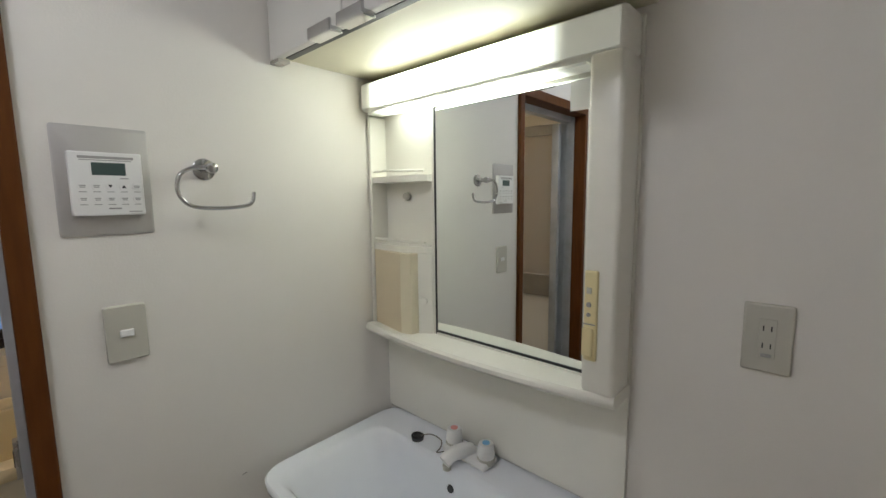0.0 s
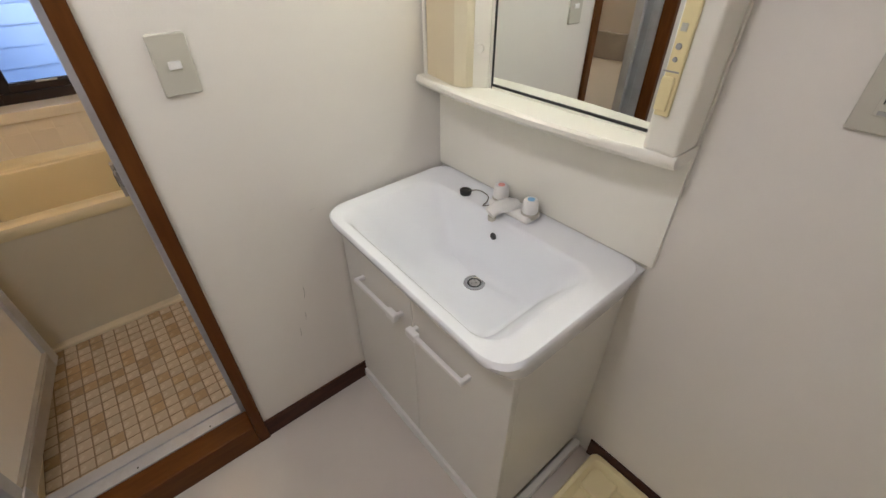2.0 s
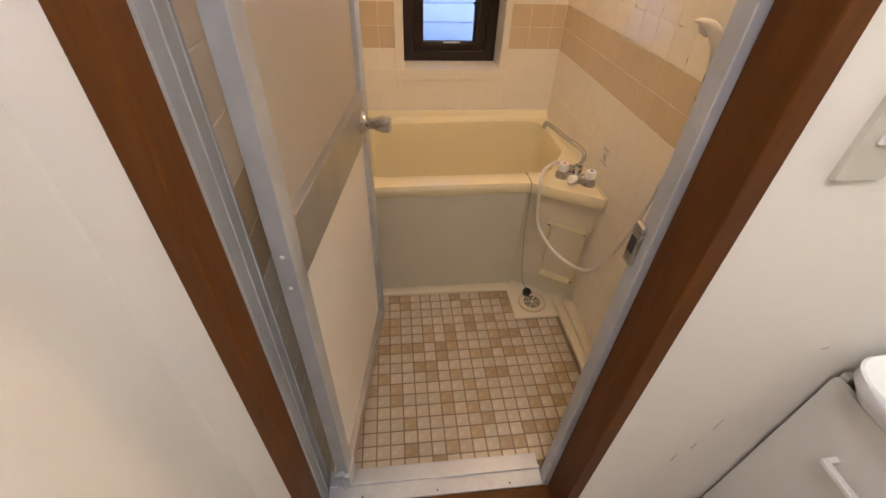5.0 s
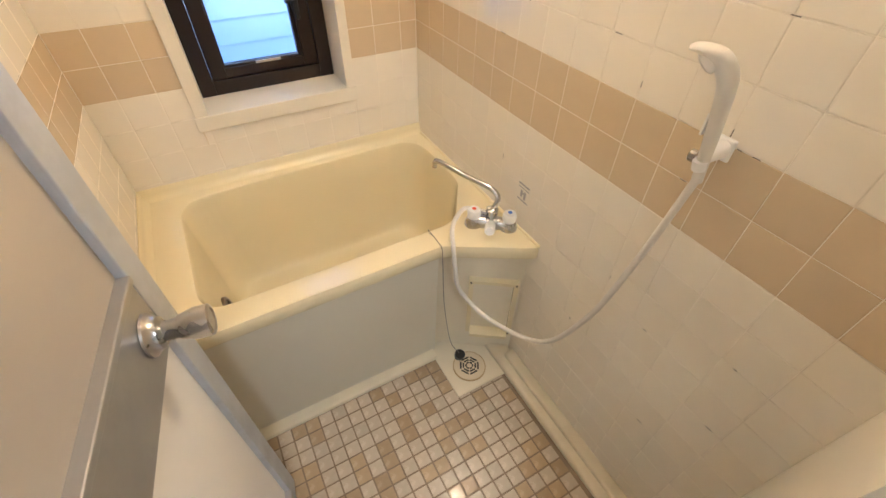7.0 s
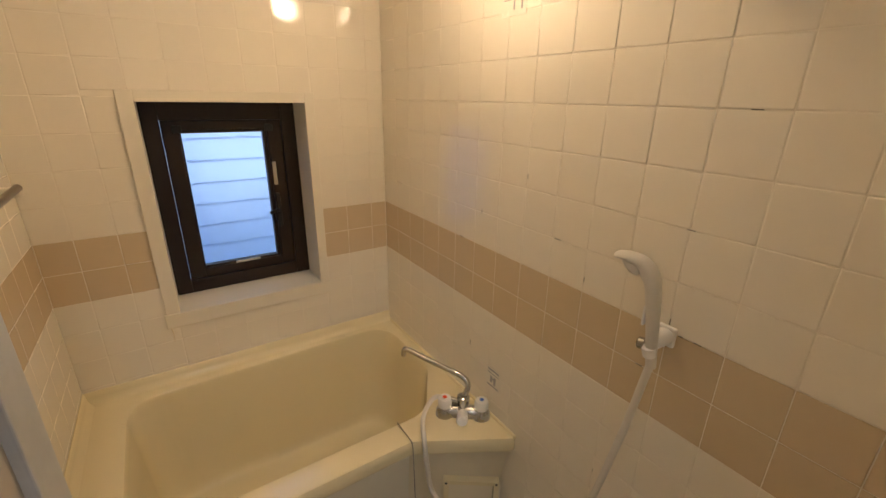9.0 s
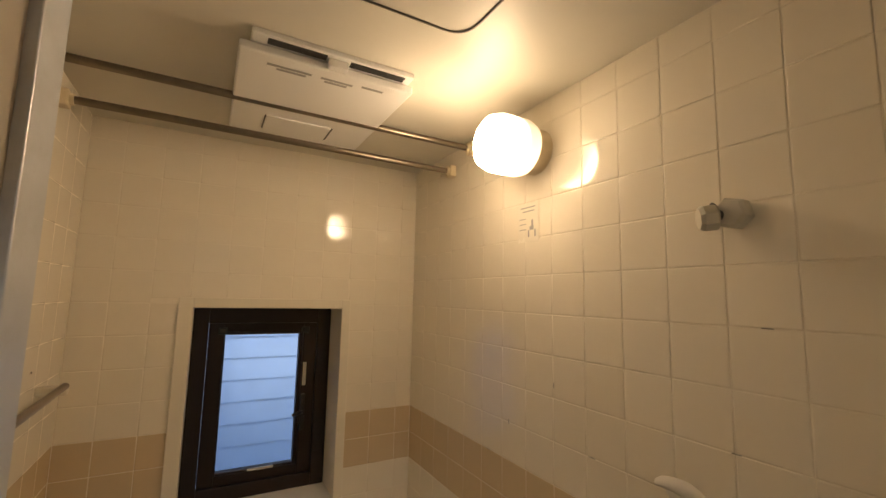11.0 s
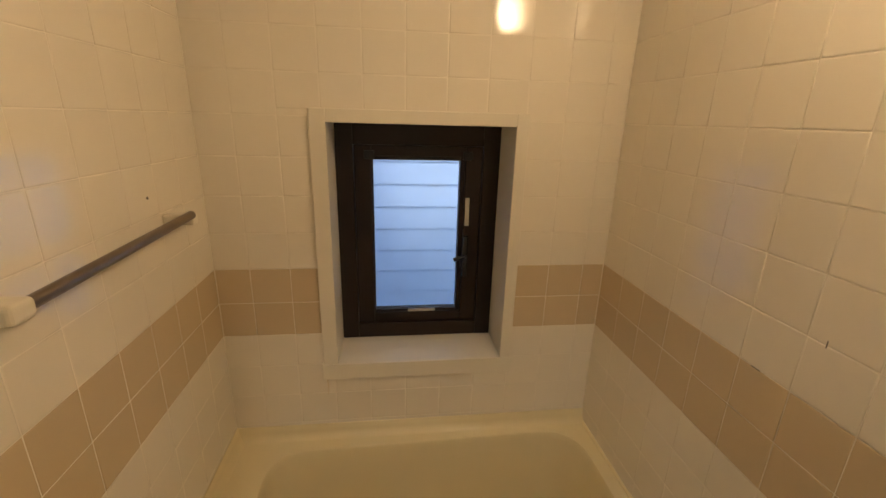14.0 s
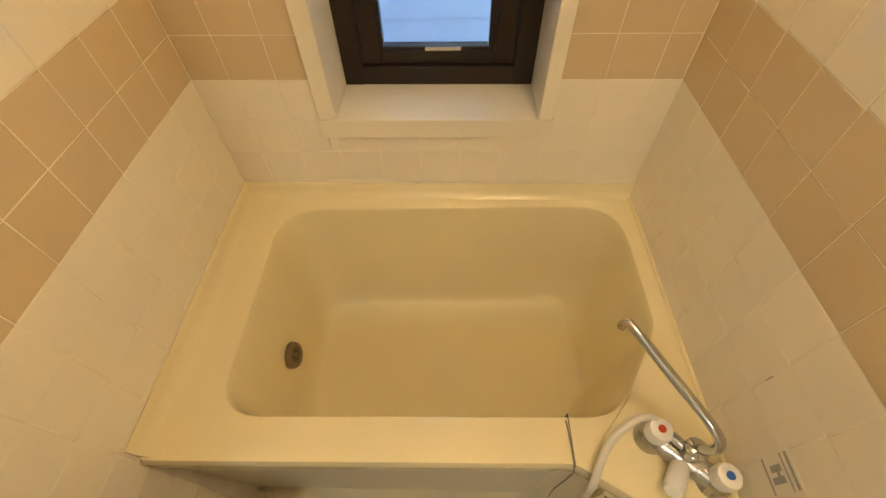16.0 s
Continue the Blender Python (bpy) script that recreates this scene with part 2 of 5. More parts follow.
def part(name, bm, material, parent=None, label="", smooth=False):
    me = bpy.data.meshes.new(name)
    at = ORIGIN[parent.name] if parent else Vector((0, 0, 0))
    if parent:
        bm.transform(Matrix.Translation(-at))
    bmesh.ops.recalc_face_normals(bm, faces=bm.faces[:])
    bm.to_mesh(me)
    bm.free()
    me.materials.append(material)
    if smooth:
        for p in me.polygons:
            p.use_smooth = True
        me.set_sharp_from_angle(angle=radians(40))
    ob = new(name, me)
    if parent:
        ob.parent = parent
        ORIGIN[ob.name] = at
    else:
        ORIGIN[ob.name] = Vector((0, 0, 0))
    if label:
        ob["label"] = label
    return ob


def box(x0, x1, y0, y1, z0, z1, bevel=0.0, seg=2, bm=None):
    own = bmesh.new()
    bmesh.ops.create_cube(own, size=1.0)
    for v in own.verts:
        v.co = Vector(((x0 + x1) / 2 + v.co.x * (x1 - x0), (y0 + y1) / 2 + v.co.y * (y1 - y0), (z0 + z1) / 2 + v.co.z * (z1 - z0)))
    if bevel:
        bmesh.ops.bevel(own, geom=own.edges[:], offset=bevel, segments=seg, affect="EDGES", profile=0.5)
    if bm is None:
        return own
    me = bpy.data.meshes.new("tmp")
    own.to_mesh(me)
    own.free()
    bm.from_mesh(me)
    bpy.data.meshes.remove(me)
    return bm


def turned(profile, base, axis, seg=24):
    """A turned solid: profile of (distance along the axis, radius) from the base."""
    bm = bmesh.new()
    axis = Vector(axis).normalized()
    side = axis.orthogonal().normalized()
    other = axis.cross(side)
    rings = []
    for d, r in profile:
        c = Vector(base) + axis * d
        rings.append([bm.verts.new(c + (side * math.cos(a) + other * math.sin(a)) * max(r, 1e-4)) for a in (2 * math.pi * k / seg for k in range(seg))])
    for a, b in zip(rings, rings[1:]):
        for k in range(seg):
            bm.faces.new((a[k], a[(k + 1) % seg], b[(k + 1) % seg], b[k]))
    bm.faces.new(rings[0][::-1])
    bm.faces.new(rings[-1])
    return bm


def smooth_line(points, steps=8):
    p = [Vector(q) for q in points]
    p = [2 * p[0] - p[1], *p, 2 * p[-1] - p[-2]]
    out = []
    for a, b, c, d in zip(p, p[1:], p[2:], p[3:]):
        for k in range(steps):
            t = k / steps
            out.append(0.5 * (2 * b + (c - a) * t + (2 * a - 5 * b + 4 * c - d) * t * t + (3 * b - a - 3 * c + d) * t ** 3))
    out.append(p[-2])
    return out


def tube(points, r, seg=10, steps=8, radii=None):
    line = smooth_line(points, steps) if steps else [Vector(q) for q in points]
    bm = bmesh.new()
    side = (line[1] - line[0]).orthogonal().normalized()
    rings = []
    for k, c in enumerate(line):
        ahead = (line[min(k + 1, len(line) - 1)] - line[max(k - 1, 0)]).normalized()
        side = (side - ahead * side.dot(ahead)).normalized()
        other = ahead.cross(side)
        rr = radii(k / (len(line) - 1)) if radii else r
        rings.append([bm.verts.new(c + (side * math.cos(a) + other * math.sin(a)) * rr) for a in (2 * math.pi * j / seg for j in range(seg))])
    for a, b in zip(rings, rings[1:]):
        for k in range(seg):
            bm.faces.new((a[k], a[(k + 1) % seg], b[(k + 1) % seg], b[k]))
    bm.faces.new(rings[0][::-1])
    bm.faces.new(rings[-1])
    return bm


def outline(corners, arc=7):
    """A rounded outline: corners of (x, y, radius), in order."""
    out = []
    n = len(corners)
    for k in range(n):
        p0, p1, p2 = (Vector(corners[j % n][:2]) for j in (k - 1, k, k + 1))
        r = corners[k][2]
        a, b = (p0 - p1).normalized(), (p2 - p1).normalized()
        half = a.angle(b) / 2
        reach = min(r / math.tan(half), (p0 - p1).length * 0.48, (p2 - p1).length * 0.48)
        s, e = p1 + a * reach, p1 + b * reach
        for j in range(arc):
            t = j / (arc - 1)
            out.append((1 - t) ** 2 * s + 2 * t * (1 - t) * p1 + t * t * e)
    return out


def loft(loops, close_last=True, close_first=False):
    """Loops of equal length, each (points, z or list of z), skinned in order."""
    bm = bmesh.new()
    rings = [[bm.verts.new((p.x, p.y, z[k] if isinstance(z, list) else z)) for k, p in enumerate(loop)] for loop, z in loops]
    n = len(rings[0])
    for a, b in zip(rings, rings[1:]):
        for k in range(n):
            bm.faces.new((a[k], a[(k + 1) % n], b[(k + 1) % n], b[k]))
    if close_last:
        bm.faces.new(rings[-1])
    if close_first:
        bm.faces.new(rings[0][::-1])
    return bm


def prism(points, z0, z1):
    return loft([([Vector(p) for p in points], z0), ([Vector(p) for p in points], z1)], True, True)


def setting(name, bm, material, label, category):
    return tagged(part(name, bm, material), label, category, kind="structure")


# ---- setting: dressing room ----
DOOR_L, DOOR_R, DOOR_TOP = -1.528, -0.873, 1.985
LEFT, BACK, HIGH = -1.638, 2.05, 2.36
BX0, BX1, BY0, BY1, BF, BC = -1.70, -0.148, -1.534, -0.485, -0.03, 2.035
bm = box(-0.12, 0, LEFT - 0.12, DOOR_L - 0.03, -0.1, HIGH)
box(-0.12, 0, DOOR_R + 0.028, 0.0, -0.1, HIGH, bm=bm)
box(-0.12, 0, DOOR_L - 0.03, DOOR_R + 0.028, DOOR_TOP + 0.04, HIGH, bm=bm)
wall_west = setting("wall_west", bm, WALLPAPER, "off-white wallpapered wall with the bathroom door opening", "wall")
wall_north = setting("wall_north", box(-0.12, BACK + 0.1, 0.0, 0.12, -0.1, HIGH), WALLPAPER, "off-white wallpapered wall behind the wash basin", "wall")
wall_south = setting("wall_south", box(0.0, BACK + 0.1, LEFT - 0.12, LEFT, -0.1, HIGH), WALLPAPER, "off-white wallpapered wall beside the bathroom door", "wall")
wall_east = setting("wall_east", box(BACK, BACK + 0.1, LEFT, 0.0, -0.1, HIGH), WALLPAPER, "plain off-white wallpapered end wall", "wall")
ceiling = setting("ceiling", box(-0.12, BACK + 0.1, LEFT - 0.12, 0.12, HIGH, HIGH + 0.1), CEILING, "plain white papered ceiling of the washroom", "ceiling")
floor = setting("floor", box(0.0, BACK, LEFT, 0.0, -0.1, 0.0), VINYL, "pale greige vinyl sheet floor", "floor")
for n, b in (("baseboard", (0.0, 0.009, DOOR_R + 0.035, 0.0)), ("baseboard", (0.0, 0.009, LEFT + 0.009, DOOR_L - 0.036)),
             ("baseboard", (0.0, BACK, LEFT, LEFT + 0.009)), ("baseboard", (0.79, BACK, -0.009, 0.0))):
    setting(n, box(*b, 0.0, 0.082, 0.002), SKIRT, "dark brown wooden baseboard along the floor", "baseboard")

# bathroom door frame
trim_in, trim_out = -0.072, 0.016
frame_root = thing("door_frame", (0, (DOOR_L + DOOR_R) / 2, 0), "red-brown wooden door casing with a raised threshold", "door frame", kind="structure")
part("jamb", box(trim_in, trim_out, DOOR_R, DOOR_R + 0.035, 0.0, DOOR_TOP + 0.045, 0.003), CASING, frame_root)
part("jamb", box(-0.060, 0.007, DOOR_L - 0.033, DOOR_L, 0.0, DOOR_TOP + 0.045, 0.003), CASING, frame_root)
part("lintel", box(trim_in, trim_out - 0.001, DOOR_L, DOOR_R, DOOR_TOP, DOOR_TOP + 0.044, 0.003), CASING, frame_root)
part("threshold", box(trim_in, trim_out - 0.002, DOOR_L, DOOR_R, -0.01, 0.100, 0.004), STEPWOOD, frame_root)
alu = thing("aluminium_door_frame", (-0.11, (DOOR_L + DOOR_R) / 2, 0.1), "grey aluminium bathroom door frame, worn and stained", "door frame", kind="structure")
part("stile", box(-0.110, trim_in - 0.002, DOOR_R - 0.014, DOOR_R + 0.03, BF, DOOR_TOP, 0.002), ALU, alu)
left_stile = part("stile", box(-0.152, -0.062, DOOR_L - 0.029, DOOR_L - 0.003, BF, DOOR_TOP, 0.002), ALU, alu)
part("bead", box(-0.150, -0.142, DOOR_L - 0.004, DOOR_L - 0.0005, 0.105, DOOR_TOP - 0.031, 0.001), ALU, left_stile)
part("bead", box(-0.074, -0.068, DOOR_L - 0.004, DOOR_L - 0.0005, 0.105, DOOR_TOP - 0.031, 0.001), ALU, left_stile)
part("bead", box(-0.112, -0.108, DOOR_L - 0.004, DOOR_L - 0.001, 0.105, DOOR_TOP - 0.031, 0.001), ALU, left_stile)
part("head_rail", box(-0.120, trim_in - 0.002, DOOR_L + 0.001, DOOR_R - 0.014, DOOR_TOP - 0.03, DOOR_TOP + 0.02, 0.002), ALU, alu)
part("sill", box(-0.168, trim_in - 0.0002, DOOR_L + 0.001, DOOR_R - 0.014, BF - 0.02, 0.104, 0.003), ALU, alu)
part("sill_rib", box(-0.128, -0.118, DOOR_L + 0.004, DOOR_R - 0.014, 0.103, 0.112, 0.001), ALU, alu)
strike = part("strike_plate", box(-0.118, -0.092, DOOR_R - 0.022, DOOR_R - 0.014, 0.975, 1.055, 0.002), STEEL, alu, "dark steel strike plate")
part("latch_hole", box(-0.114, -0.098, DOOR_R - 0.0235, DOOR_R - 0.021, 1.0, 1.03), DARK, strike)
for k in range(3):
    part("screw", turned([(0, 0.003), (0.0015, 0.003), (0.002, 0.0015)], (-0.085, DOOR_L + 0.1 + 0.22 * k, 0.1035), (0, 0, 1), 8), DARK, alu)

# ---- bathroom shell ----
bm = box(BX0 - 0.18, -0.121, BY1 + 0.0011, BY1 + 0.12, BF - 0.1, BC)
bath_north = setting("wall_bath_north", bm, GROUT, "cream square wall tiles with a tan double band, mildewed joints", "wall")
bath_south = setting("wall_bath_south", box(BX0 - 0.18, -0.121, BY0 - 0.09, BY0 - 0.0007, BF - 0.1, BC), GROUT, "cream square wall tiles with a tan double band", "wall")
WY0, WY1, WZ0, WZ1 = -1.237, -0.772, 0.828, 1.480
bm = box(BX0 - 0.18, BX0 - 0.0007, BY0 - 0.003, WY0 - 0.02, BF - 0.1, BC)
box(BX0 - 0.18, BX0 - 0.0007, WY1 + 0.02, BY1 + 0.003, BF - 0.1, BC, bm=bm)
box(BX0 - 0.18, BX0 - 0.0007, WY0 - 0.02, WY1 + 0.02, BF - 0.1, WZ0 - 0.02, bm=bm)
box(BX0 - 0.18, BX0 - 0.0007, WY0 - 0.02, WY1 + 0.02, WZ1 + 0.02, BC, bm=bm)
bath_west = setting("wall_bath_west", bm, GROUT, "cream tiled wall with a small window above the bathtub", "wall")
bm = box(BX1, -0.121, DOOR_R + 0.031, BY1 + 0.003, BF - 0.1, BC)
box(BX1, -0.121, BY0 - 0.003, DOOR_R + 0.031, DOOR_TOP + 0.021, BC, bm=bm)
bath_east = setting("wall_bath_east", bm, TRIMWHITE, "cream wall of the bathroom round its door", "wall")
bath_ceiling = setting("bath_ceiling", box(BX0 - 0.18, -0.121, BY0 - 0.09, BY1 + 0.12, BC, BC + 0.1), BATHCEIL, "cream panelled bathroom ceiling with faint stains", "ceiling")
bath_floor = setting("bath_floor", box(BX0, -0.121, BY0 - 0.003, BY1 + 0.003, BF - 0.12, BF - 0.003), MOSAICGROUT, "beige and tan mosaic tiled bathroom floor", "floor")
HZ = BC - 0.0005
hatch = thing("ceiling_hatch", (-0.5, -1.0, BC), "flush ceiling hatch with a dark rounded outline", "hatch", kind="structure")
loop = outline([(-0.30, -1.36, 0.05), (-0.825, -1.36, 0.05), (-0.825, -0.80, 0.05), (-0.30, -0.80, 0.05)])
line3 = [(p.x, p.y, HZ) for p in loop]
part("joint", tube([*line3, line3[0]], 0.0025, 6, 0), CORD, hatch)
for p in ((-0.95, -1.30), (-0.93, -1.27)):
    part("screw", turned([(0, 0.003), (0.001, 0.003)], (*p, BC), (0, 0, -1), 8), DARK, hatch)
curb = setting("curb", box(-1.02, -0.168, -0.562, BY1, BF - 0.02, -0.010, 0.013, 4), PANCREAM, "cream plastic curb along the shower wall", "curb")
curb_ledge = setting("curb", box(-0.90, -0.168, -0.528, BY1 + 0.001, -0.016, 0.010, 0.010, 4), PANCREAM, "cream plastic ledge along the shower wall", "curb")
curb2 = setting("curb", box(-1.05, -0.168, BY0, -1.497, BF - 0.02, 0.012, 0.006), PANCREAM, "cream plastic curb along the wall", "curb")
tray = thing("floor_drain", (-0.935, -0.665, BF), "cream plastic drain tray with a round slotted grate", "drain")
part("tray", box(-1.130, -0.838, -0.771, -0.562, BF - 0.02, BF + 0.003, 0.004), PANCREAM, tray)
part("edge_strip", box(-1.050, -1.022, -1.497, -0.771, BF - 0.02, BF + 0.012, 0.005), PANCREAM, tray)
DC = Vector((-0.930, -0.668, BF + 0.004))
part("ring", turned([(-0.002, 0.066), (0.003, 0.065), (0.004, 0.063), (0.002, 0.062)], DC, (0, 0, 1), 32), TANPLASTIC, tray, smooth=True)
grate = part("grate", turned([(0.0, 0.0615), (0.0035, 0.061), (0.0042, 0.058)], DC, (0, 0, 1), 32), BEIGE, tray, "beige round grate")
for k in range(6):
    for j in range(3):
        a = k * math.pi / 3
        u, v = Vector((math.cos(a), math.sin(a), 0)), Vector((-math.sin(a), math.cos(a), 0))
        c = DC + u * (0.013 + 0.0105 * j) + Vector((0, 0, 0.0042))
        w = 0.0055 + 0.0052 * j
        pts = [c + v * w - u * 0.0032, c - v * w - u * 0.0032, c - v * w + u * 0.0032, c + v * w + u * 0.0032]
        b2 = bmesh.new()
        lo = [b2.verts.new(p) for p in pts]
        hi = [b2.verts.new(p + Vector((0, 0, 0.0006))) for p in pts]
        b2.faces.new(hi)
        for i in range(4):
            b2.faces.new((lo[i], lo[(i + 1) % 4], hi[(i + 1) % 4], hi[i]))
        part("slot", b2, DARK, grate)

# ---- window ----
window_1 = thing("window_1", (BX0, (WY0 + WY1) / 2, WZ0), "dark bronze casement window with figured glass in an ivory surround", "window", kind="structure")
T = 0.032
for y0, y1, z0, z1 in ((WY0 - T - 0.008, WY0, WZ0 + 0.0005, WZ1 + T), (WY1, WY1 + T, WZ0 + 0.0005, WZ1 + T)):
    part("surround", box(BX0 - 0.158, BX0 + 0.010, y0, y1, z0, z1, 0.002), TRIMWHITE, window_1)
part("surround", box(BX0 - 0.158, BX0 + 0.010, WY0, WY1, WZ1, WZ1 + T, 0.002), TRIMWHITE, window_1)
part("sill", box(BX0 - 0.158, BX0 + 0.011, WY0 - T - 0.013, WY1 + T + 0.004, WZ0 - 0.049, WZ0, 0.002), TRIMWHITE, window_1)
part("sill_joint", box(BX0 - 0.002, BX0 + 0.004, WY0 - T - 0.010, WY1 + T + 0.002, WZ0 - 0.0525, WZ0 - 0.0492), BEIGE, window_1, "thin beige joint line under the sill")
FX = BX0 - 0.150


def ring_frame(name, x0, x1, y0, y1, z0, z1, w, material, parent, wt=None, wb=None, label=""):
    wt, wb = wt or w, wb or w
    fr = part(name, box(x0, x1, y0, y0 + w, z0, z1, 0.002), material, parent, label)
    part("upright", box(x0, x1, y1 - w, y1, z0, z1, 0.002), material, fr)
    part("rail", box(x0, x1 - 0.001, y0 + w, y1 - w, z1 - wt, z1, 0.002), material, fr)
    part("rail", box(x0, x1 - 0.001, y0 + w, y1 - w, z0, z0 + wb, 0.002), material, fr)
    return fr


ring_frame("outer_frame", FX - 0.02, FX + 0.012, WY0, WY1, WZ0, WZ1, 0.048, BRONZE, window_1, wt=0.058, wb=0.046)
ring_frame("sash", FX - 0.035, FX + 0.000, WY0 + 0.049, WY1 - 0.049, WZ0 + 0.047, WZ1 - 0.059, 0.048, BRONZE, window_1, wt=0.03, wb=0.032)
ring_frame("glazing_bead", FX - 0.035, FX - 0.006, WY0 + 0.088, WY1 - 0.098, WZ0 + 0.073, WZ1 - 0.086, 0.014, BRONZE, window_1)
pane = part("pane", box(FX - 0.028, FX - 0.024, WY0 + 0.096, WY1 - 0.106, WZ0 + 0.087, WZ1 - 0.098), GLASS, window_1, "lightly figured clear glass")
pane.visible_shadow = False
handle = part("handle", box(FX, FX + 0.014, WY1 - 0.098, WY1 - 0.082, WZ0 + 0.20, WZ0 + 0.33, 0.003), DARK, window_1, "black cam handle")
part("lever", tube([(FX + 0.012, WY1 - 0.09, WZ0 + 0.265), (FX + 0.03, WY1 - 0.105, WZ0 + 0.268), (FX + 0.034, WY1 - 0.128, WZ0 + 0.262)], 0.006), DARK, handle, smooth=True)
for y in (WY0 + 0.078, WY1 - 0.106):
    part("corner_block", box(FX - 0.004, FX + 0.006, y, y + 0.028, WZ1 - 0.098, WZ1 - 0.074, 0.003), DARK, window_1, "black corner block")
part("latch_base", box(FX, FX + 0.010, WY1 - 0.104, WY1 - 0.080, WZ0 + 0.225, WZ0 + 0.262, 0.003), DARK, handle)
part("latch_pin", turned([(0, 0.008), (0.010, 0.007)], (FX, WY1 - 0.09, WZ0 + 0.205), (1, 0, 0), 14), DARK, handle, smooth=True)
part("sticker", box(FX, FX + 0.0015, WY1 - 0.094, WY1 - 0.081, WZ0 + 0.36, WZ0 + 0.445), GREYPLASTIC, window_1, "pale grey sticker")
part("sticker", box(FX - 0.006, FX - 0.003, (WY0 + WY1) / 2 - 0.03, (WY0 + WY1) / 2 + 0.055, WZ0 + 0.076, WZ0 + 0.087), GREYPLASTIC, window_1, "pale grey label")

# ---- outside ----
ground = setting("ground", box(-60, -1.9, -60, 60, -0.6, -0.5), mat("soil", (0.2, 0.18, 0.15), 0.9, vary=0.2, bump=0.6, bump_scale=30), "bare ground between the houses", "ground")
house = thing("neighbour_house", (-2.75, -1.0, -0.5), "neighbouring house wall clad in pale horizontal siding", "house", kind="structure")
part("wall", box(-3.6, -2.78, -6, 4, -0.5, 3.2), SIDING, house)
for k in range(30):
    z = -0.45 + 0.116 * k
    bm = bmesh.new()
    pts = [(-2.775, z), (-2.757, z), (-2.762, z + 0.1125), (-2.775, z + 0.1125)]
    a = [bm.verts.new((x, -6, zz)) for x, zz in pts]
    b = [bm.verts.new((x, 4, zz)) for x, zz in pts]
    for i in range(4):
        bm.faces.new((a[i], a[(i + 1) % 4], b[(i + 1) % 4], b[i]))
    part("board", bm, SIDING, house)
# unseen outer face of this house, added so that no light leaks in
setting("light_stop_wall", box(-1.885, -1.88, -4, -1.62, -0.5, 3.0), SIDING, "unseen outer wall slab that keeps light out", "wall")

# ---- bathroom door leaf, open inwards ----
LEN, THK, LZ0, LZ1 = 0.676, 0.034, 0.114, DOOR_TOP - 0.035
leaf = thing("bathroom_door", (-0.125, -1.479, 0.0), "grey aluminium bathroom door with frosted panel, standing open inwards", "door", rz=180 - 8.2)


def lbox(x0, x1, z0, z1, y0=-THK / 2, y1=THK / 2, bevel=0.002):
    return box(x0, x1, y0, y1, z0, z1, bevel)


part("stile", lbox(0.0, 0.042, LZ0, LZ1), ALU, leaf)
part("stile", lbox(LEN - 0.054, LEN, LZ0, LZ1), ALU, leaf)
part("top_rail", lbox(0.042, LEN - 0.054, LZ1 - 0.06, LZ1, -THK / 2 + 0.001, THK / 2 - 0.001), LEAFALU, leaf)
part("middle_rail", lbox(0.042, LEN - 0.054, 0.925, 1.045, -THK / 2 + 0.001, THK / 2 - 0.001), LEAFALU, leaf)
part("rail_lip", lbox(0.042, LEN - 0.054, 1.045, 1.057, -THK / 2 - 0.004, THK / 2 + 0.004), LEAFALU, leaf)
part("bottom_rail", lbox(0.042, LEN - 0.054, LZ0, LZ0 + 0.075, -THK / 2 + 0.001, THK / 2 - 0.001), LEAFALU, leaf)
for z in (LZ0 + 0.06, LZ0 + 0.074):
    part("rail_bead", lbox(0.042, LEN - 0.054, z, z + 0.006, -THK / 2 - 0.003, THK / 2 + 0.003, 0.001), LEAFALU, leaf)
part("upper_panel", lbox(0.040, LEN - 0.052, 1.05, LZ1 - 0.058, -0.004, 0.004, 0), LEAFPANEL, leaf, "grey-brown frosted resin panel")
part("lower_panel", lbox(0.040, LEN - 0.052, LZ0 + 0.07, 0.93, -0.004, 0.004, 0), LEAFWHITE, leaf, "white resin panel")
for s in (-1, 1):
    prof = [(0, 0.031), (0.004, 0.031), (0.007, 0.028), (0.010, 0.024), (0.016, 0.0225), (0.018, 0.018), (0.020, 0.0145), (0.036, 0.0145), (0.039, 0.017), (0.058, 0.0225), (0.077, 0.0225), (0.0785, 0.021), (0.079, 0.017), (0.077, 0.015)]
    k = part("knob", turned(prof, (0.577, s * THK / 2, 0.985), (0, s, 0), 28), STEEL, leaf, "brushed steel door knob", smooth=True)
for rz0 in (1.00, 0.93):
    part("rivet", turned([(0, 0.004), (0.002, 0.003)], (0.0, 0.0, rz0), (-1, 0, 0), 10), LEAFWHITE, leaf)
hinge = part("pivot_hinge", lbox(-0.012, 0.05, LZ0 + 0.002, LZ0 + 0.07, -THK / 2 - 0.006, THK / 2 + 0.006, 0.004), ALU, leaf, "worn aluminium pivot hinge")
part("pivot_pin", turned([(0, 0.007), (0.09, 0.007)], (-0.006, 0, LZ0 - 0.01), (0, 0, 1), 12), ALU, hinge)
part("edge_gasket", lbox(LEN, LEN + 0.010, LZ0, LZ1, -0.010, 0.010, 0.003), BEIGEPALE, leaf, "white rubber edge seal")

# ---- bathtub ----
RZ = 0.585
tub = thing("bathtub", (-1.38, -1.0, BF), "cream bathtub with a pale apron and corner shelf", "bathtub")
outer = [(BX0, BY0, 0.004), (-1.014, BY0, 0.012), (-1.022, -0.745, 0.06), (-0.872, BY1, 0.01), (BX0, BY1, 0.004)]
inner = [(-1.634, -1.425, 0.10), (-1.098, -1.415, 0.085), (-1.108, -0.650, 0.11), (-1.300, -0.528, 0.12), (-1.655, -0.528, 0.12)]


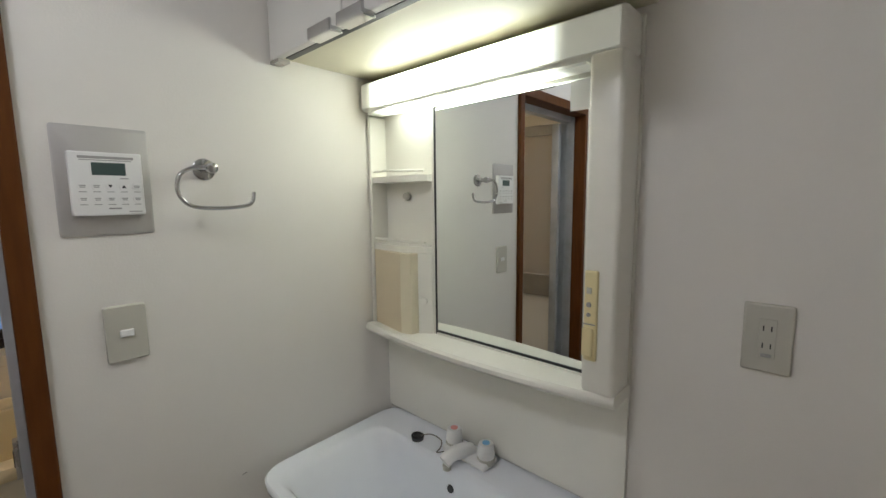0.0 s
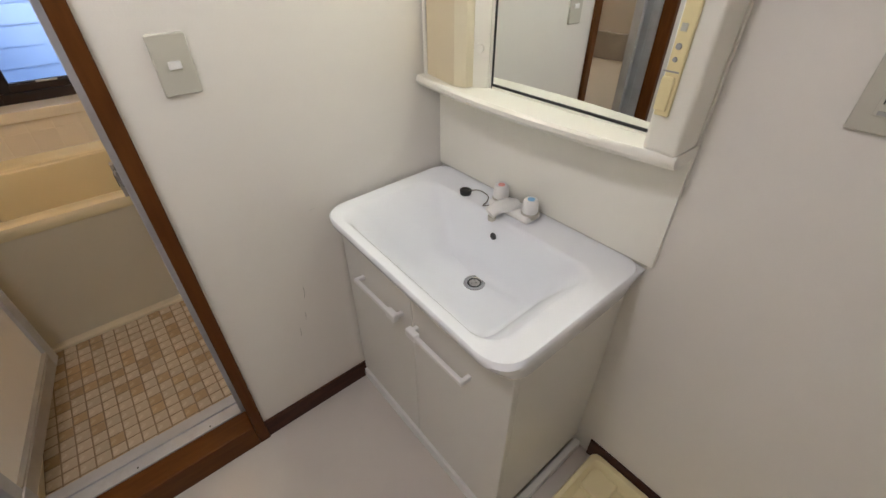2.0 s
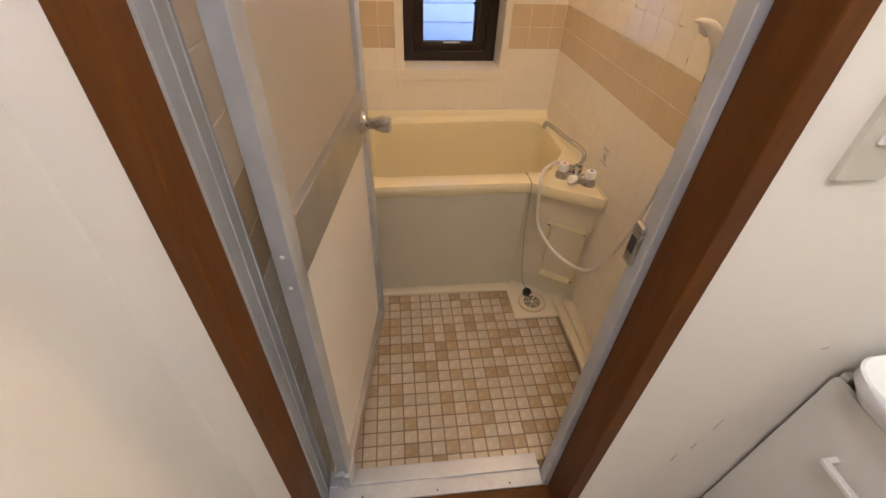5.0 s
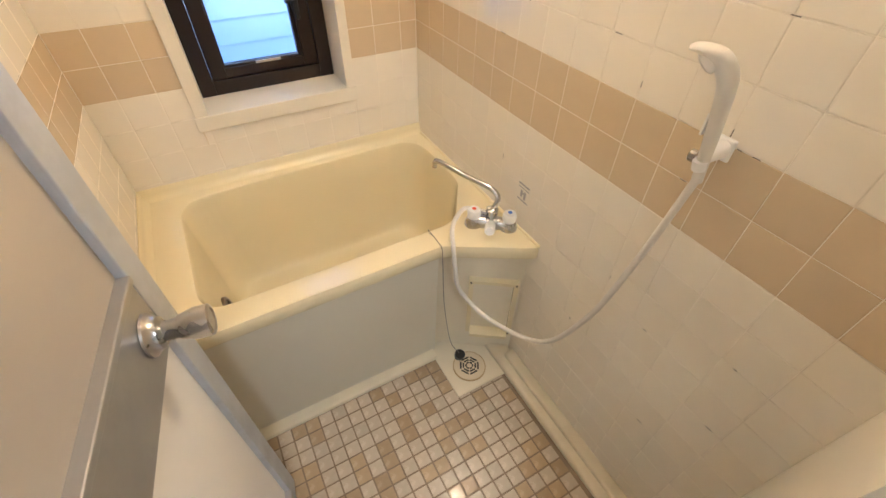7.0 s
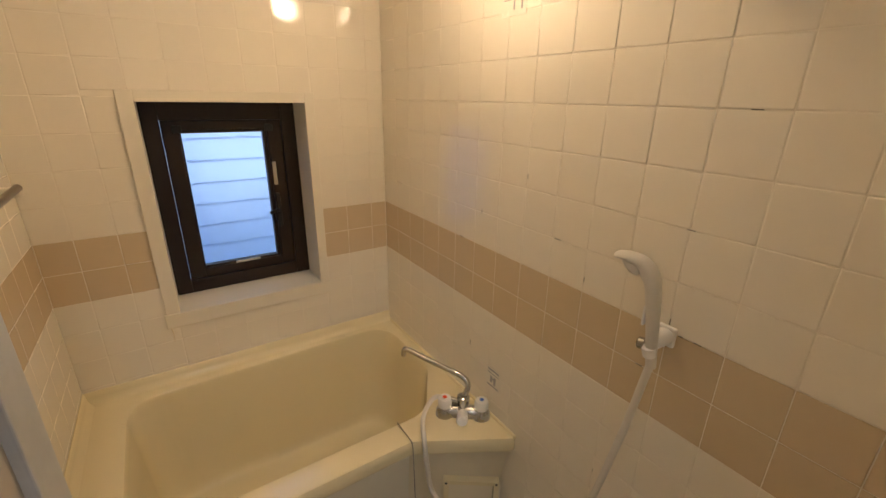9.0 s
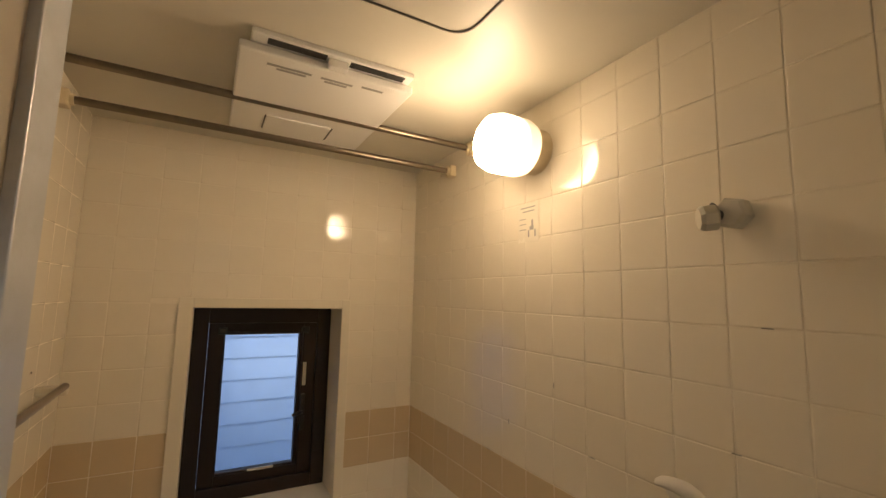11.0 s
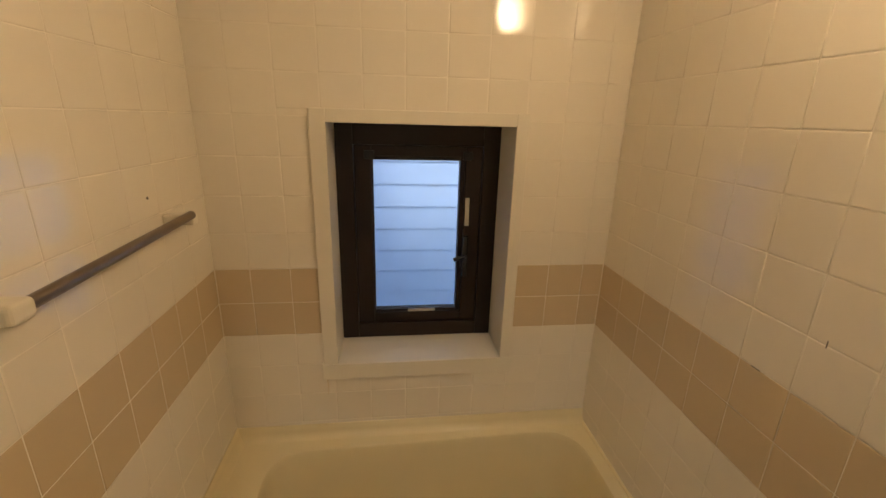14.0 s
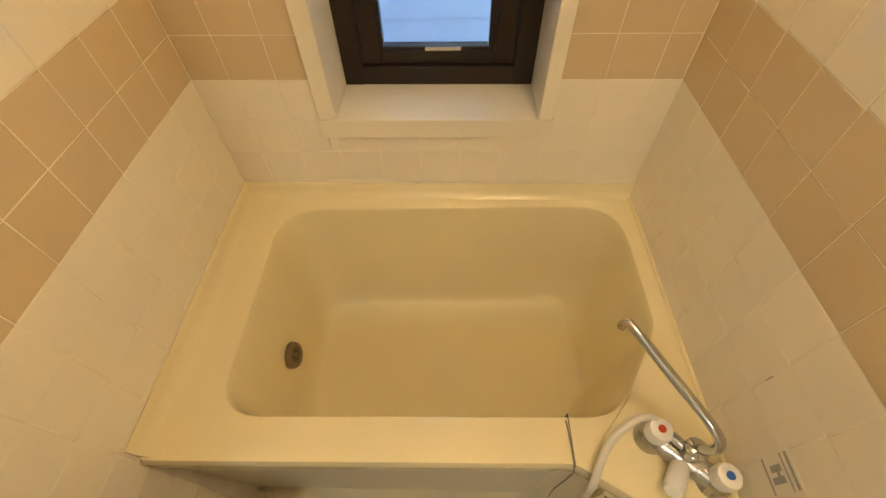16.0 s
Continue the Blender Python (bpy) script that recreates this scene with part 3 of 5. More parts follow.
def inset(corners, dxy, extra=0.0):
    cx, cy = -1.375, -0.96
    return [(cx + (x - cx) * (1 - dxy), cy + (y - cy) * (1 - dxy * 0.75), r + extra) for x, y, r in corners]


loops = [(outline(inset(outer, 0.10)), RZ - 0.050), (outline(inset(outer, 0.012)), RZ - 0.048), (outline(outer), RZ - 0.040), (outline(outer), RZ - 0.012), (outline([(x, y, r) for x, y, r in inset(outer, 0.012)]), RZ),
         (outline(inset(inner, -0.012)), RZ), (outline(inset(inner, -0.004)), RZ - 0.0015), (outline(inset(inner, 0.002)), RZ - 0.007),
         (outline(inset(inner, 0.010)), RZ - 0.022), (outline(inset(inner, 0.035)), RZ - 0.12), (outline(inset(inner, 0.085)), 0.26),
         (outline(inset(inner, 0.115, 0.01)), 0.205), (outline(inset(inner, 0.15, 0.01)), 0.180), (outline(inset(inner, 0.19, 0.01)), 0.170), (outline(inset(inner, 0.5)), 0.168)]
part("basin", loft(loops), TUBCREAM, tub, smooth=True)
apm = bmesh.new()
alo = [apm.verts.new((x, y, BF - 0.02)) for x, y in ((-1.066, BY0 + 0.002), (-1.066, -0.752), (-1.090, -0.752), (-1.090, BY0 + 0.002))]
ahi = [apm.verts.new((x, y, RZ - 0.038)) for x, y in ((-1.026, BY0 + 0.002), (-1.032, -0.752), (-1.090, -0.752), (-1.090, BY0 + 0.002))]
for i in range(4):
    apm.faces.new((alo[i], alo[(i + 1) % 4], ahi[(i + 1) % 4], ahi[i]))
apm.faces.new(ahi)
apm.faces.new(alo[::-1])
bmesh.ops.recalc_face_normals(apm, faces=apm.faces)
part("apron", apm, APRON, tub, "pale grey-white apron panel")
cove = [(0.034, RZ - 0.041), (0.031, RZ - 0.056), (0.022, RZ - 0.078), (0.011, RZ - 0.105), (0.004, RZ - 0.140), (0.0, RZ - 0.19), (0.0, BF - 0.02), (-0.02, BF - 0.02), (-0.02, RZ - 0.041)]
panel_at, panel_along = Vector((-1.0928, -0.7281, 0)), Vector((0.5677, 0.8232, 0))
panel_out = Vector((0.8232, -0.5677, 0))
bm = bmesh.new()
ends = [[bm.verts.new(panel_at + panel_along * u + panel_out * d + Vector((0, 0, z))) for d, z in cove] for u in (-0.012, 0.322)]
for k in range(len(cove)):
    j = (k + 1) % len(cove)
    bm.faces.new((ends[0][k], ends[0][j], ends[1][j], ends[1][k]))
bm.faces.new(ends[0])
bm.faces.new(ends[1][::-1])
part("corner_panel", bm, PANCREAM, tub, "cream corner apron panel", smooth=True)
part("base_strip", box(-1.075, -1.0245, BY0 + 0.002, -0.762, BF - 0.01, BF + 0.014, 0.004), PANCREAM, tub)
part("rim_seam", box(-1.112, -1.0215, -0.7478, -0.7462, RZ - 0.03, RZ + 0.0018), CORD, tub)
bead = thing("sealant_bead", (-1.4, -1.0, RZ), "cream sealant bead between bathtub and tiles", "sealant", kind="structure")
def upstand(a, b, out):
    """The rim's coved upstand along a wall, from a to b; out points into the room."""
    a, b, out = Vector((*a, 0)), Vector((*b, 0)), Vector((*out, 0))
    profile = [(0.0, RZ - 0.004), (0.028, RZ - 0.002), (0.020, RZ + 0.002), (0.012, RZ + 0.009), (0.007, RZ + 0.020), (0.005, RZ + 0.036), (0.002, RZ + 0.039), (0.0, RZ + 0.039)]
    bm = bmesh.new()
    ends = [[bm.verts.new(e + out * d + Vector((0, 0, z))) for d, z in profile] for e in (a, b)]
    for k in range(len(profile)):
        j = (k + 1) % len(profile)
        bm.faces.new((ends[0][k], ends[0][j], ends[1][j], ends[1][k]))
    bm.faces.new(ends[0])
    bm.faces.new(ends[1][::-1])
    return bm


part("upstand", upstand((-1.024, BY0 + 0.0005), (BX0, BY0 + 0.0005), (0, 1)), TUBCREAM, tub, smooth=True)
part("upstand", upstand((BX0 + 0.0005, BY0), (BX0 + 0.0005, BY1), (1, 0)), TUBCREAM, tub, smooth=True)
for a, b in (((BX0 + 0.006, BY1 - 0.001), (-0.88, BY1 - 0.001)),):
    part("bead", tube([(*a, RZ), (*b, RZ)], 0.006, 10, 0), TUBCREAM, bead, smooth=True)
# framed shelf on the corner panel
pa, pb = Vector((-1.0928, -0.7281, 0)), Vector((-0.9128, -0.4671, 0))
du = (pb - pa).normalized()
dn = Vector((du.y, -du.x, 0))


def slab(u0, u1, z0, z1, d0, d1):
    pts = [pa + du * u0 + dn * d0, pa + du * u1 + dn * d0, pa + du * u1 + dn * d1, pa + du * u0 + dn * d1]
    return prism([(p.x, p.y) for p in pts], z0, z1)


niche = thing("inspection_cover", pa + du * 0.16 + Vector((0, 0, 0.1)), "cream plastic inspection frame with a small shelf on the tub apron", "cover")
part("back_plate", slab(0.125, 0.275, 0.115, 0.380, 0.001, 0.005), PANCREAM, niche)
part("frame_side", slab(0.115, 0.131, 0.100, 0.392, 0.001, 0.024), TUBCREAM, niche)
part("frame_side", slab(0.270, 0.286, 0.100, 0.392, 0.001, 0.024), TUBCREAM, niche)
part("frame_top", slab(0.131, 0.270, 0.378, 0.392, 0.001, 0.023), TUBCREAM, niche)
part("shelf", slab(0.131, 0.270, 0.100, 0.116, 0.001, 0.046), TUBCREAM, niche)
for u, z in ((0.123, 0.384), (0.278, 0.384), (0.278, 0.110)):
    p = pa + du * u + dn * 0.0242 + Vector((0, 0, z))
    part("screw", turned([(0, 0.004), (0.001, 0.004)], p, dn, 8), DARK, niche)

inlet = thing("tub_inlet", (-1.36, -1.36, 0.34), "round slotted metal inlet on the tub wall", "inlet")
ic, ia = Vector((-1.322, -1.394, 0.352)), Vector((0.0, 1.0, 0.28)).normalized()
part("body", turned([(-0.03, 0.035), (0.006, 0.036), (0.012, 0.033), (0.013, 0.024)], ic, ia, 28), DARKSTEEL, inlet, smooth=True)
for k in range(12):
    a = k * math.pi / 6
    s1 = ia.orthogonal().normalized()
    s2 = ia.cross(s1)
    d = s1 * math.cos(a) + s2 * math.sin(a)
    part("slot", tube([ic + ia * 0.0125 + d * 0.007, ic + ia * 0.0125 + d * 0.022], 0.0018, 5, 0), DARK, inlet)

plug = thing("tub_plug", (-0.962, -0.695, BF), "black rubber plug hanging by a grey cord over the rim", "plug")
part("stopper", turned([(0, 0.012), (0.004, 0.019), (0.026, 0.021), (0.029, 0.018)], (-0.986, -0.684, BF + 0.005), (0.2, 0.1, 1), 20), DARK, plug, smooth=True)
part("cord", tube([(-1.112, -0.752, RZ - 0.02), (-1.09, -0.752, RZ + 0.004), (-1.022, -0.750, RZ + 0.003), (-1.014, -0.748, RZ - 0.06), (-1.022, -0.735, 0.30), (-1.012, -0.710, 0.07), (-0.986, -0.684, BF + 0.035)], 0.0012, 6), CORD, plug)

# ---- bath mixer tap ----
FC = Vector((-1.036, -0.562, RZ))
fu = Vector((0.62, 0.78, 0)).normalized()
fn = Vector((fu.y, -fu.x, 0))
mixer = thing("bath_mixer_tap", FC, "chrome bath mixer tap with white handles and a long swivel spout", "tap")
part("body", tube([FC - fu * 0.07 + Vector((0, 0, 0.014)), FC + fu * 0.07 + Vector((0, 0, 0.014))], 0.022, 14, 0), STEEL, mixer, smooth=True)
for s, dot, lab in ((-1, RED, "white handle with a red mark"), (1, BLUE, "white handle with a blue mark")):
    c = FC + fu * 0.056 * s
    part("base", turned([(0, 0.028), (0.014, 0.027), (0.03, 0.020)], c, (0, 0, 1), 20), STEEL, mixer, smooth=True)
    hd = part("handle", turned([(0.028, 0.018), (0.032, 0.021), (0.052, 0.022), (0.060, 0.019), (0.062, 0.012)], c, (0, 0, 1), 10), WHITEPLASTIC, mixer, lab, smooth=True)
    part("mark", turned([(0.0615, 0.007), (0.063, 0.007)], c, (0, 0, 1), 12), dot, hd)
part("diverter", turned([(0, 0.016), (0.05, 0.017), (0.06, 0.013)], FC + fn * 0.014 + Vector((0, 0, 0.016)), fn + Vector((0, 0, 0.35)), 16), WHITEPLASTIC, mixer, "white diverter knob", smooth=True)
part("post", turned([(0, 0.017), (0.03, 0.016), (0.035, 0.019), (0.055, 0.019), (0.06, 0.012)], FC - fn * 0.004 + Vector((0, 0, 0.01)), (0, 0, 1), 18), CHROME, mixer, smooth=True)
P0 = FC - fn * 0.004
part("spout", tube([P0 + Vector((0, 0, 0.06)), P0 + Vector((0.008, 0.01, 0.105)), P0 + Vector((-0.012, 0.0, 0.132)), P0 + Vector((-0.09, -0.048, 0.150)), (-1.200, -0.656, RZ + 0.172), (-1.216, -0.665, RZ + 0.168), (-1.219, -0.667, RZ + 0.148)], 0.0085, 12), CHROME, mixer, smooth=True)
outlet_at = FC - fu * 0.022 - fn * 0.006 + Vector((0, 0, 0.05))
part("hose_outlet", tube([FC + Vector((0, 0, 0.048)), outlet_at - fu * 0.02], 0.009, 12, 0), CHROME, mixer, smooth=True)

# ---- shower ----
SH = Vector((-0.535, BY1, 1.105))
holder = thing("shower_holder", SH, "white plastic shower holder on the tiled wall", "holder")
part("wall_plate", box(SH.x - 0.018, SH.x + 0.018, BY1 - 0.008, BY1 + 0.001, SH.z - 0.02, SH.z + 0.02, 0.004), WHITEPLASTIC, holder)
part("arm", tube([(SH.x, BY1 - 0.004, SH.z), (SH.x, BY1 - 0.030, SH.z - 0.004), (SH.x, BY1 - 0.046, SH.z - 0.010)], 0.016, 12, radii=lambda t: 0.017 - 0.008 * t), WHITEPLASTIC, holder, smooth=True)
part("knob", turned([(0, 0.011), (0.010, 0.0105), (0.012, 0.008)], (SH.x - 0.010, BY1 - 0.052, SH.z - 0.008), (-1, -0.25, 0), 14), STEEL, holder, "grey clamp knob", smooth=True)
part("clip", turned([(0, 0.0112), (0.018, 0.0122)], (SH.x + 0.003, BY1 - 0.053, SH.z - 0.024), (-0.1, -0.2, 1), 18), WHITEPLASTIC, holder, smooth=True)
shower = thing("hand_shower", SH + Vector((-0.014, -0.07, 0)), "ivory plastic hand shower head resting in its holder", "shower head")
def blade(points, sizes, across, seg=18, steps=6):
    """A swept body of oval section: half width along across, and half depth, at each point."""
    line = smooth_line(points, steps)
    size = smooth_line([(w, d, 0) for w, d in sizes], steps)
    bm = bmesh.new()
    rings = []
    for k, c in enumerate(line):
        ahead = (line[min(k + 1, len(line) - 1)] - line[max(k - 1, 0)]).normalized()
        side = (Vector(across) - ahead * Vector(across).dot(ahead)).normalized()
        other = ahead.cross(side)
        rings.append([bm.verts.new(c + side * math.cos(a) * size[k].x + other * math.sin(a) * size[k].y) for a in (2 * math.pi * j / seg for j in range(seg))])
    for a, b in zip(rings, rings[1:]):
        for k in range(seg):
            bm.faces.new((a[k], a[(k + 1) % seg], b[(k + 1) % seg], b[k]))
    bm.faces.new(rings[0][::-1])
    bm.faces.new(rings[-1])
    return bm


GRIP_SIDE = Vector((0.60, -0.80, 0)).normalized()
part("grip", blade([(SH.x + 0.006, BY1 - 0.046, SH.z - 0.048), (SH.x + 0.003, BY1 - 0.053, SH.z + 0.0), (SH.x + 0.000, BY1 - 0.062, SH.z + 0.055), (SH.x - 0.003, BY1 - 0.073, SH.z + 0.108),
                    (SH.x - 0.008, BY1 - 0.082, SH.z + 0.134), (SH.x - 0.022, BY1 - 0.092, SH.z + 0.153), (SH.x - 0.046, BY1 - 0.104, SH.z + 0.160), (SH.x - 0.058, BY1 - 0.110, SH.z + 0.158)],
                   [(0.009, 0.009), (0.0105, 0.010), (0.012, 0.0115), (0.0135, 0.013), (0.0155, 0.0145), (0.0185, 0.0125), (0.017, 0.007), (0.010, 0.003)], GRIP_SIDE), HOSE, shower, smooth=True)
hc = Vector((SH.x - 0.031, BY1 - 0.097, SH.z + 0.148))
ha = Vector((-0.62, -0.28, -0.73)).normalized()
part("head", turned([(-0.010, 0.012), (0.000, 0.0185), (0.006, 0.0190), (0.008, 0.016)], hc, ha, 24), HOSE, shower, smooth=True)
part("spray_plate", turned([(0.0079, 0.0155), (0.0088, 0.0148)], hc, ha, 24), GREYPLASTIC, shower, "grey spray plate")
part("label", box(SH.x - 0.0140, SH.x - 0.0105, BY1 - 0.070, BY1 - 0.056, SH.z + 0.035, SH.z + 0.070), WHITEPLASTIC, shower, "small white sticker")
part("hose", tube([outlet_at - fu * 0.02, outlet_at - fu * 0.06 + Vector((0, 0, 0.006)), (-1.075, -0.665, RZ + 0.050), (-1.040, -0.702, RZ + 0.040), (-0.996, -0.722, RZ + 0.004), (-0.985, -0.720, RZ - 0.07), (-0.975, -0.700, 0.400), (-0.860, -0.650, 0.345), (-0.700, -0.580, 0.385), (-0.605, -0.556, 0.60), (-0.556, -0.545, 0.85), (SH.x + 0.006, BY1 - 0.048, SH.z - 0.04)], 0.0072, 10, 12), HOSE, shower, "white flexible hose", smooth=True)

upper_hook = thing("shower_hook", (-0.521, BY1, 1.66), "grey plastic shower hook high on the tiled wall", "hook")
part("plate", turned([(0, 0.024), (0.004, 0.0255), (0.024, 0.0255), (0.030, 0.021)], (-0.512, BY1, 1.668), (0, -1, 0), 6), GREYPLASTIC, upper_hook)
hook_clip = part("clip", turned([(0.0, 0.019), (0.003, 0.0215), (0.020, 0.0215), (0.026, 0.017)], (-0.530, BY1 - 0.026, 1.664), (-0.72, -0.68, -0.10), 8), GREYPLASTIC, upper_hook)
part("neck", turned([(0, 0.012), (0.016, 0.012)], (-0.522, BY1 - 0.018, 1.666), (-0.72, -0.68, -0.10), 12), DARK, upper_hook)
for dz in (0.016, -0.014):
    part("slot", turned([(0, 0.0045), (0.006, 0.0045)], (-0.5315, BY1 - 0.030, 1.664 + dz), (-0.3, -0.9, dz * 30), 10), DARK, hook_clip)

# ---- stickers on the tiles ----
def notice(cx, cz, w, h, bars, label):
    root = thing("sticker", (cx, BY1, cz), label, "sticker")
    y = BY1 - 0.0012
    part("sheet", box(cx - w / 2, cx + w / 2, y, BY1 + 0.001, cz - h / 2, cz + h / 2), NOTICE, root)
    for x0, x1, z0, z1 in bars:
        part("print_bar", box(cx - w / 2 + x0 * w, cx - w / 2 + x1 * w, y - 0.0006, y, cz - h / 2 + z0 * h, cz - h / 2 + z1 * h), PRINT, root)


notice(-1.006, 1.727, 0.082, 0.10, [(0.15, 0.85, 0.89, 0.92), (0.25, 0.8, 0.79, 0.82), (0.1, 0.4, 0.60, 0.62), (0.1, 0.4, 0.46, 0.48), (0.1, 0.4, 0.32, 0.34), (0.5, 0.56, 0.12, 0.30), (0.58, 0.76, 0.30, 0.40), (0.66, 0.74, 0.40, 0.56), (0.80, 0.86, 0.12, 0.30)], "small white warning notice with grey print on the tiles")
notice(-0.993, 0.715, 0.062, 0.068, [(0.1, 0.9, 0.85, 0.93), (0.1, 0.9, 0.70, 0.74), (0.3, 0.45, 0.25, 0.6), (0.55, 0.7, 0.2, 0.6), (0.35, 0.65, 0.42, 0.5), (0.1, 0.9, 0.06, 0.12)], "small white notice with dark print beside the tap")

# ---- wall lamp ----
LP = Vector((-0.973, BY1, 1.906))
lamp = thing("wall_lamp", LP, "lit opal glass bathroom wall lamp with a beige base", "lamp")
part("base", turned([(0, 0.058), (0.034, 0.058), (0.038, 0.054)], LP, (0, -1, 0), 32), BEIGE, lamp, smooth=True)
part("globe", turned([(0.038, 0.056), (0.044, 0.067), (0.062, 0.073), (0.128, 0.072), (0.154, 0.064), (0.167, 0.045), (0.172, 0.015)], LP, (0, -1, 0), 36), GLOBELIGHT, lamp, "glowing opal glass globe", smooth=True)

# ---- rods, fan, towel bar ----
for x, z, lab in ((-1.394, 1.962, "lower"), (-1.268, 2.005, "upper")):
    rod = thing("drying_rod", (x, -1.0, z), "steel drying rod fixed between the bathroom walls", "rod", "drying rods")
    part("rod", turned([(0, 0.0095), (BY1 - BY0 - 0.02, 0.0095)], (x, BY0 + 0.01, z), (0, 1, 0), 16), DARKSTEEL, rod, smooth=True)
    for y, s in ((BY0, 1), (BY1, -1)):
        br = part("bracket", box(x - 0.017, x + 0.017, min(y, y + s * 0.024), max(y, y + s * 0.024), z - 0.02, z + 0.02, 0.004), BEIGE, rod, "yellowed plastic end bracket")
        part("collar", turned([(0, 0.014), (0.008, 0.013)], (x, y + s * 0.024, z), (0, s, 0), 16), BEIGE, br, smooth=True)

fan = thing("ventilation_unit", (-1.27, -0.99, BC), "white ceiling ventilation heater with slots and a flap", "ventilator")
FA, FB, FY0, FY1 = -1.490, -1.030, -1.185, -0.815
part("back_frame", box(FA + 0.01, FB + 0.03, FY0 + 0.02, FY1 - 0.01, BC - 0.012, BC, 0.003), WHITEPLASTIC, fan)
part("grille_slot", box(FB + 0.002, FB + 0.022, FY0 + 0.05, -1.02, BC - 0.0135, BC - 0.011), DARK, fan)
part("grille_slot", box(FB + 0.002, FB + 0.022, -0.97, FY1 - 0.03, BC - 0.0135, BC - 0.011), DARK, fan)
part("face_panel", box(FA, FB, FY0, FY1, BC - 0.034, BC - 0.014, 0.005, 3), WHITEPLASTIC, fan)
part("catch", box(FB - 0.002, FB + 0.018, -1.015, -0.975, BC - 0.03, BC - 0.012, 0.003), WHITEPLASTIC, fan)
flap = part("flap", box(FA + 0.06, FA + 0.155, -1.10, -0.93, BC - 0.0375, BC - 0.033, 0.0015), WHITEPLASTIC, fan)
for a in ((FA + 0.056, FA + 0.060, -1.104, -0.926), (FA + 0.060, FA + 0.155, -1.104, -1.101), (FA + 0.060, FA + 0.155, -0.929, -0.924)):
    part("flap_gap", box(*a, BC - 0.0352, BC - 0.0335), DARK, fan)
for y0, y1, x in ((-1.13, -1.04, FB - 0.032), (-1.02, -0.95, FB - 0.032), (-0.93, -0.88, FB - 0.025), (-1.11, -1.05, FB - 0.044), (-1.01, -0.96, FB - 0.044)):
    part("print_bar", box(x - 0.008, x, y0, y1, BC - 0.0347, BC - 0.0335), PRINT, fan)

TZ = 1.290
towel = thing("towel_bar", (-1.3, BY0, TZ), "brown-grey steel towel bar with ivory brackets on the tiled wall", "towel bar")
part("bar", tube([(-1.08, BY0 + 0.052, TZ - 0.002), (-1.510, BY0 + 0.052, TZ + 0.008)], 0.0085, 14, 0), DARKSTEEL, towel, smooth=True)
tb = part("bracket", box(-1.104, -1.070, BY0 + 0.010, BY0 + 0.066, TZ - 0.012, TZ + 0.012, 0.006, 3), TRIMWHITE, towel, "ivory plastic bracket")
part("bracket_plate", box(-1.116, -1.074, BY0, BY0 + 0.012, TZ - 0.032, TZ + 0.026, 0.004), TRIMWHITE, tb)
part("screw", turned([(0, 0.005), (0.002, 0.004)], (-1.095, BY0 + 0.012, TZ + 0.018), (0, 1, 0), 10), STEEL, tb)
part("bracket", box(-1.525, -1.500, BY0, BY0 + 0.058, TZ - 0.012, TZ + 0.010, 0.004), TRIMWHITE, towel, "ivory plastic bracket")

# ---- wash basin unit ----
cab = thing("vanity_cabinet", (0.375, -0.22, 0.0), "white two-door vanity cabinet on a white plinth", "cabinet")
part("body", box(0.023, 0.721, -0.404, -0.002, 0.052, 0.590, 0.002), CABWHITE, cab)
for x in (0.006, 0.722):
    part("side_panel", box(x, x + 0.016, -0.405, -0.002, 0.052, 0.745, 0.001), CABWHITE, cab)
part("plinth", box(0.010, 0.744, -0.432, -0.405, 0.0, 0.050, 0.004), WHITEPLASTIC, cab)
part("plinth_side", box(0.738, 0.762, -0.405, -0.010, 0.0, 0.034, 0.004), WHITEPLASTIC, cab)
for x0, x1, hx0, hx1, blk in ((0.008, 0.372, 0.112, 0.330, 1), (0.375, 0.739, 0.392, 0.612, 0)):
    door = part("door", box(x0, x1, -0.424, -0.406, 0.056, 0.735, 0.003), CABWHITE, cab)
    hz = 0.605
    hn = part("handle", box(hx0, hx1, -0.458, -0.445, hz - 0.0075, hz + 0.0075, 0.003), WHITEPLASTIC, door, "white bar handle")
    for hx in (hx0, hx1 - 0.012):
        part("post", box(hx, hx + 0.012, -0.447, -0.423, hz - 0.006, hz + 0.006, 0.001), WHITEPLASTIC, hn)
    bx = hx1 - 0.04 if blk else hx0 - 0.005
    part("latch_block", box(bx, bx + 0.042, -0.460, -0.440, hz - 0.014, hz + 0.013, 0.004), WHITEPLASTIC, hn)

basin = thing("wash_basin", (0.375, -0.25, 0.74), "glossy white one-piece wash basin with a deep rectangular bowl", "basin")
BZ = 0.828
ARC = 9


def front_bow(points, amount):
    return [Vector((p.x, p.y - amount * max(0.0, 1 - ((p.x - 0.385) / 0.39) ** 2) * max(0.0, min(1.0, (-p.y - 0.2) / 0.25)))) for p in points]


bo = [(0.008, -0.002, 0.006), (0.022, -0.466, 0.085), (0.768, -0.488, 0.055), (0.766, -0.002, 0.006)]
bi = [(0.075, -0.115, 0.05), (0.074, -0.432, 0.065), (0.706, -0.450, 0.065), (0.700, -0.115, 0.05)]


def shrink(corners, dx0, dx1, dyf, dyb, r):
    (ax, ay, _), (bx, by, _), (cx, cy, _), (ex, ey, _) = corners
    return [(ax + dx0, ay - dyb, r), (bx + dx0, by + dyf, r), (cx - dx1, cy + dyf, r), (ex - dx1, ey - dyb, r)]


def oc(c, bow):
    return front_bow(outline(c, ARC), bow)


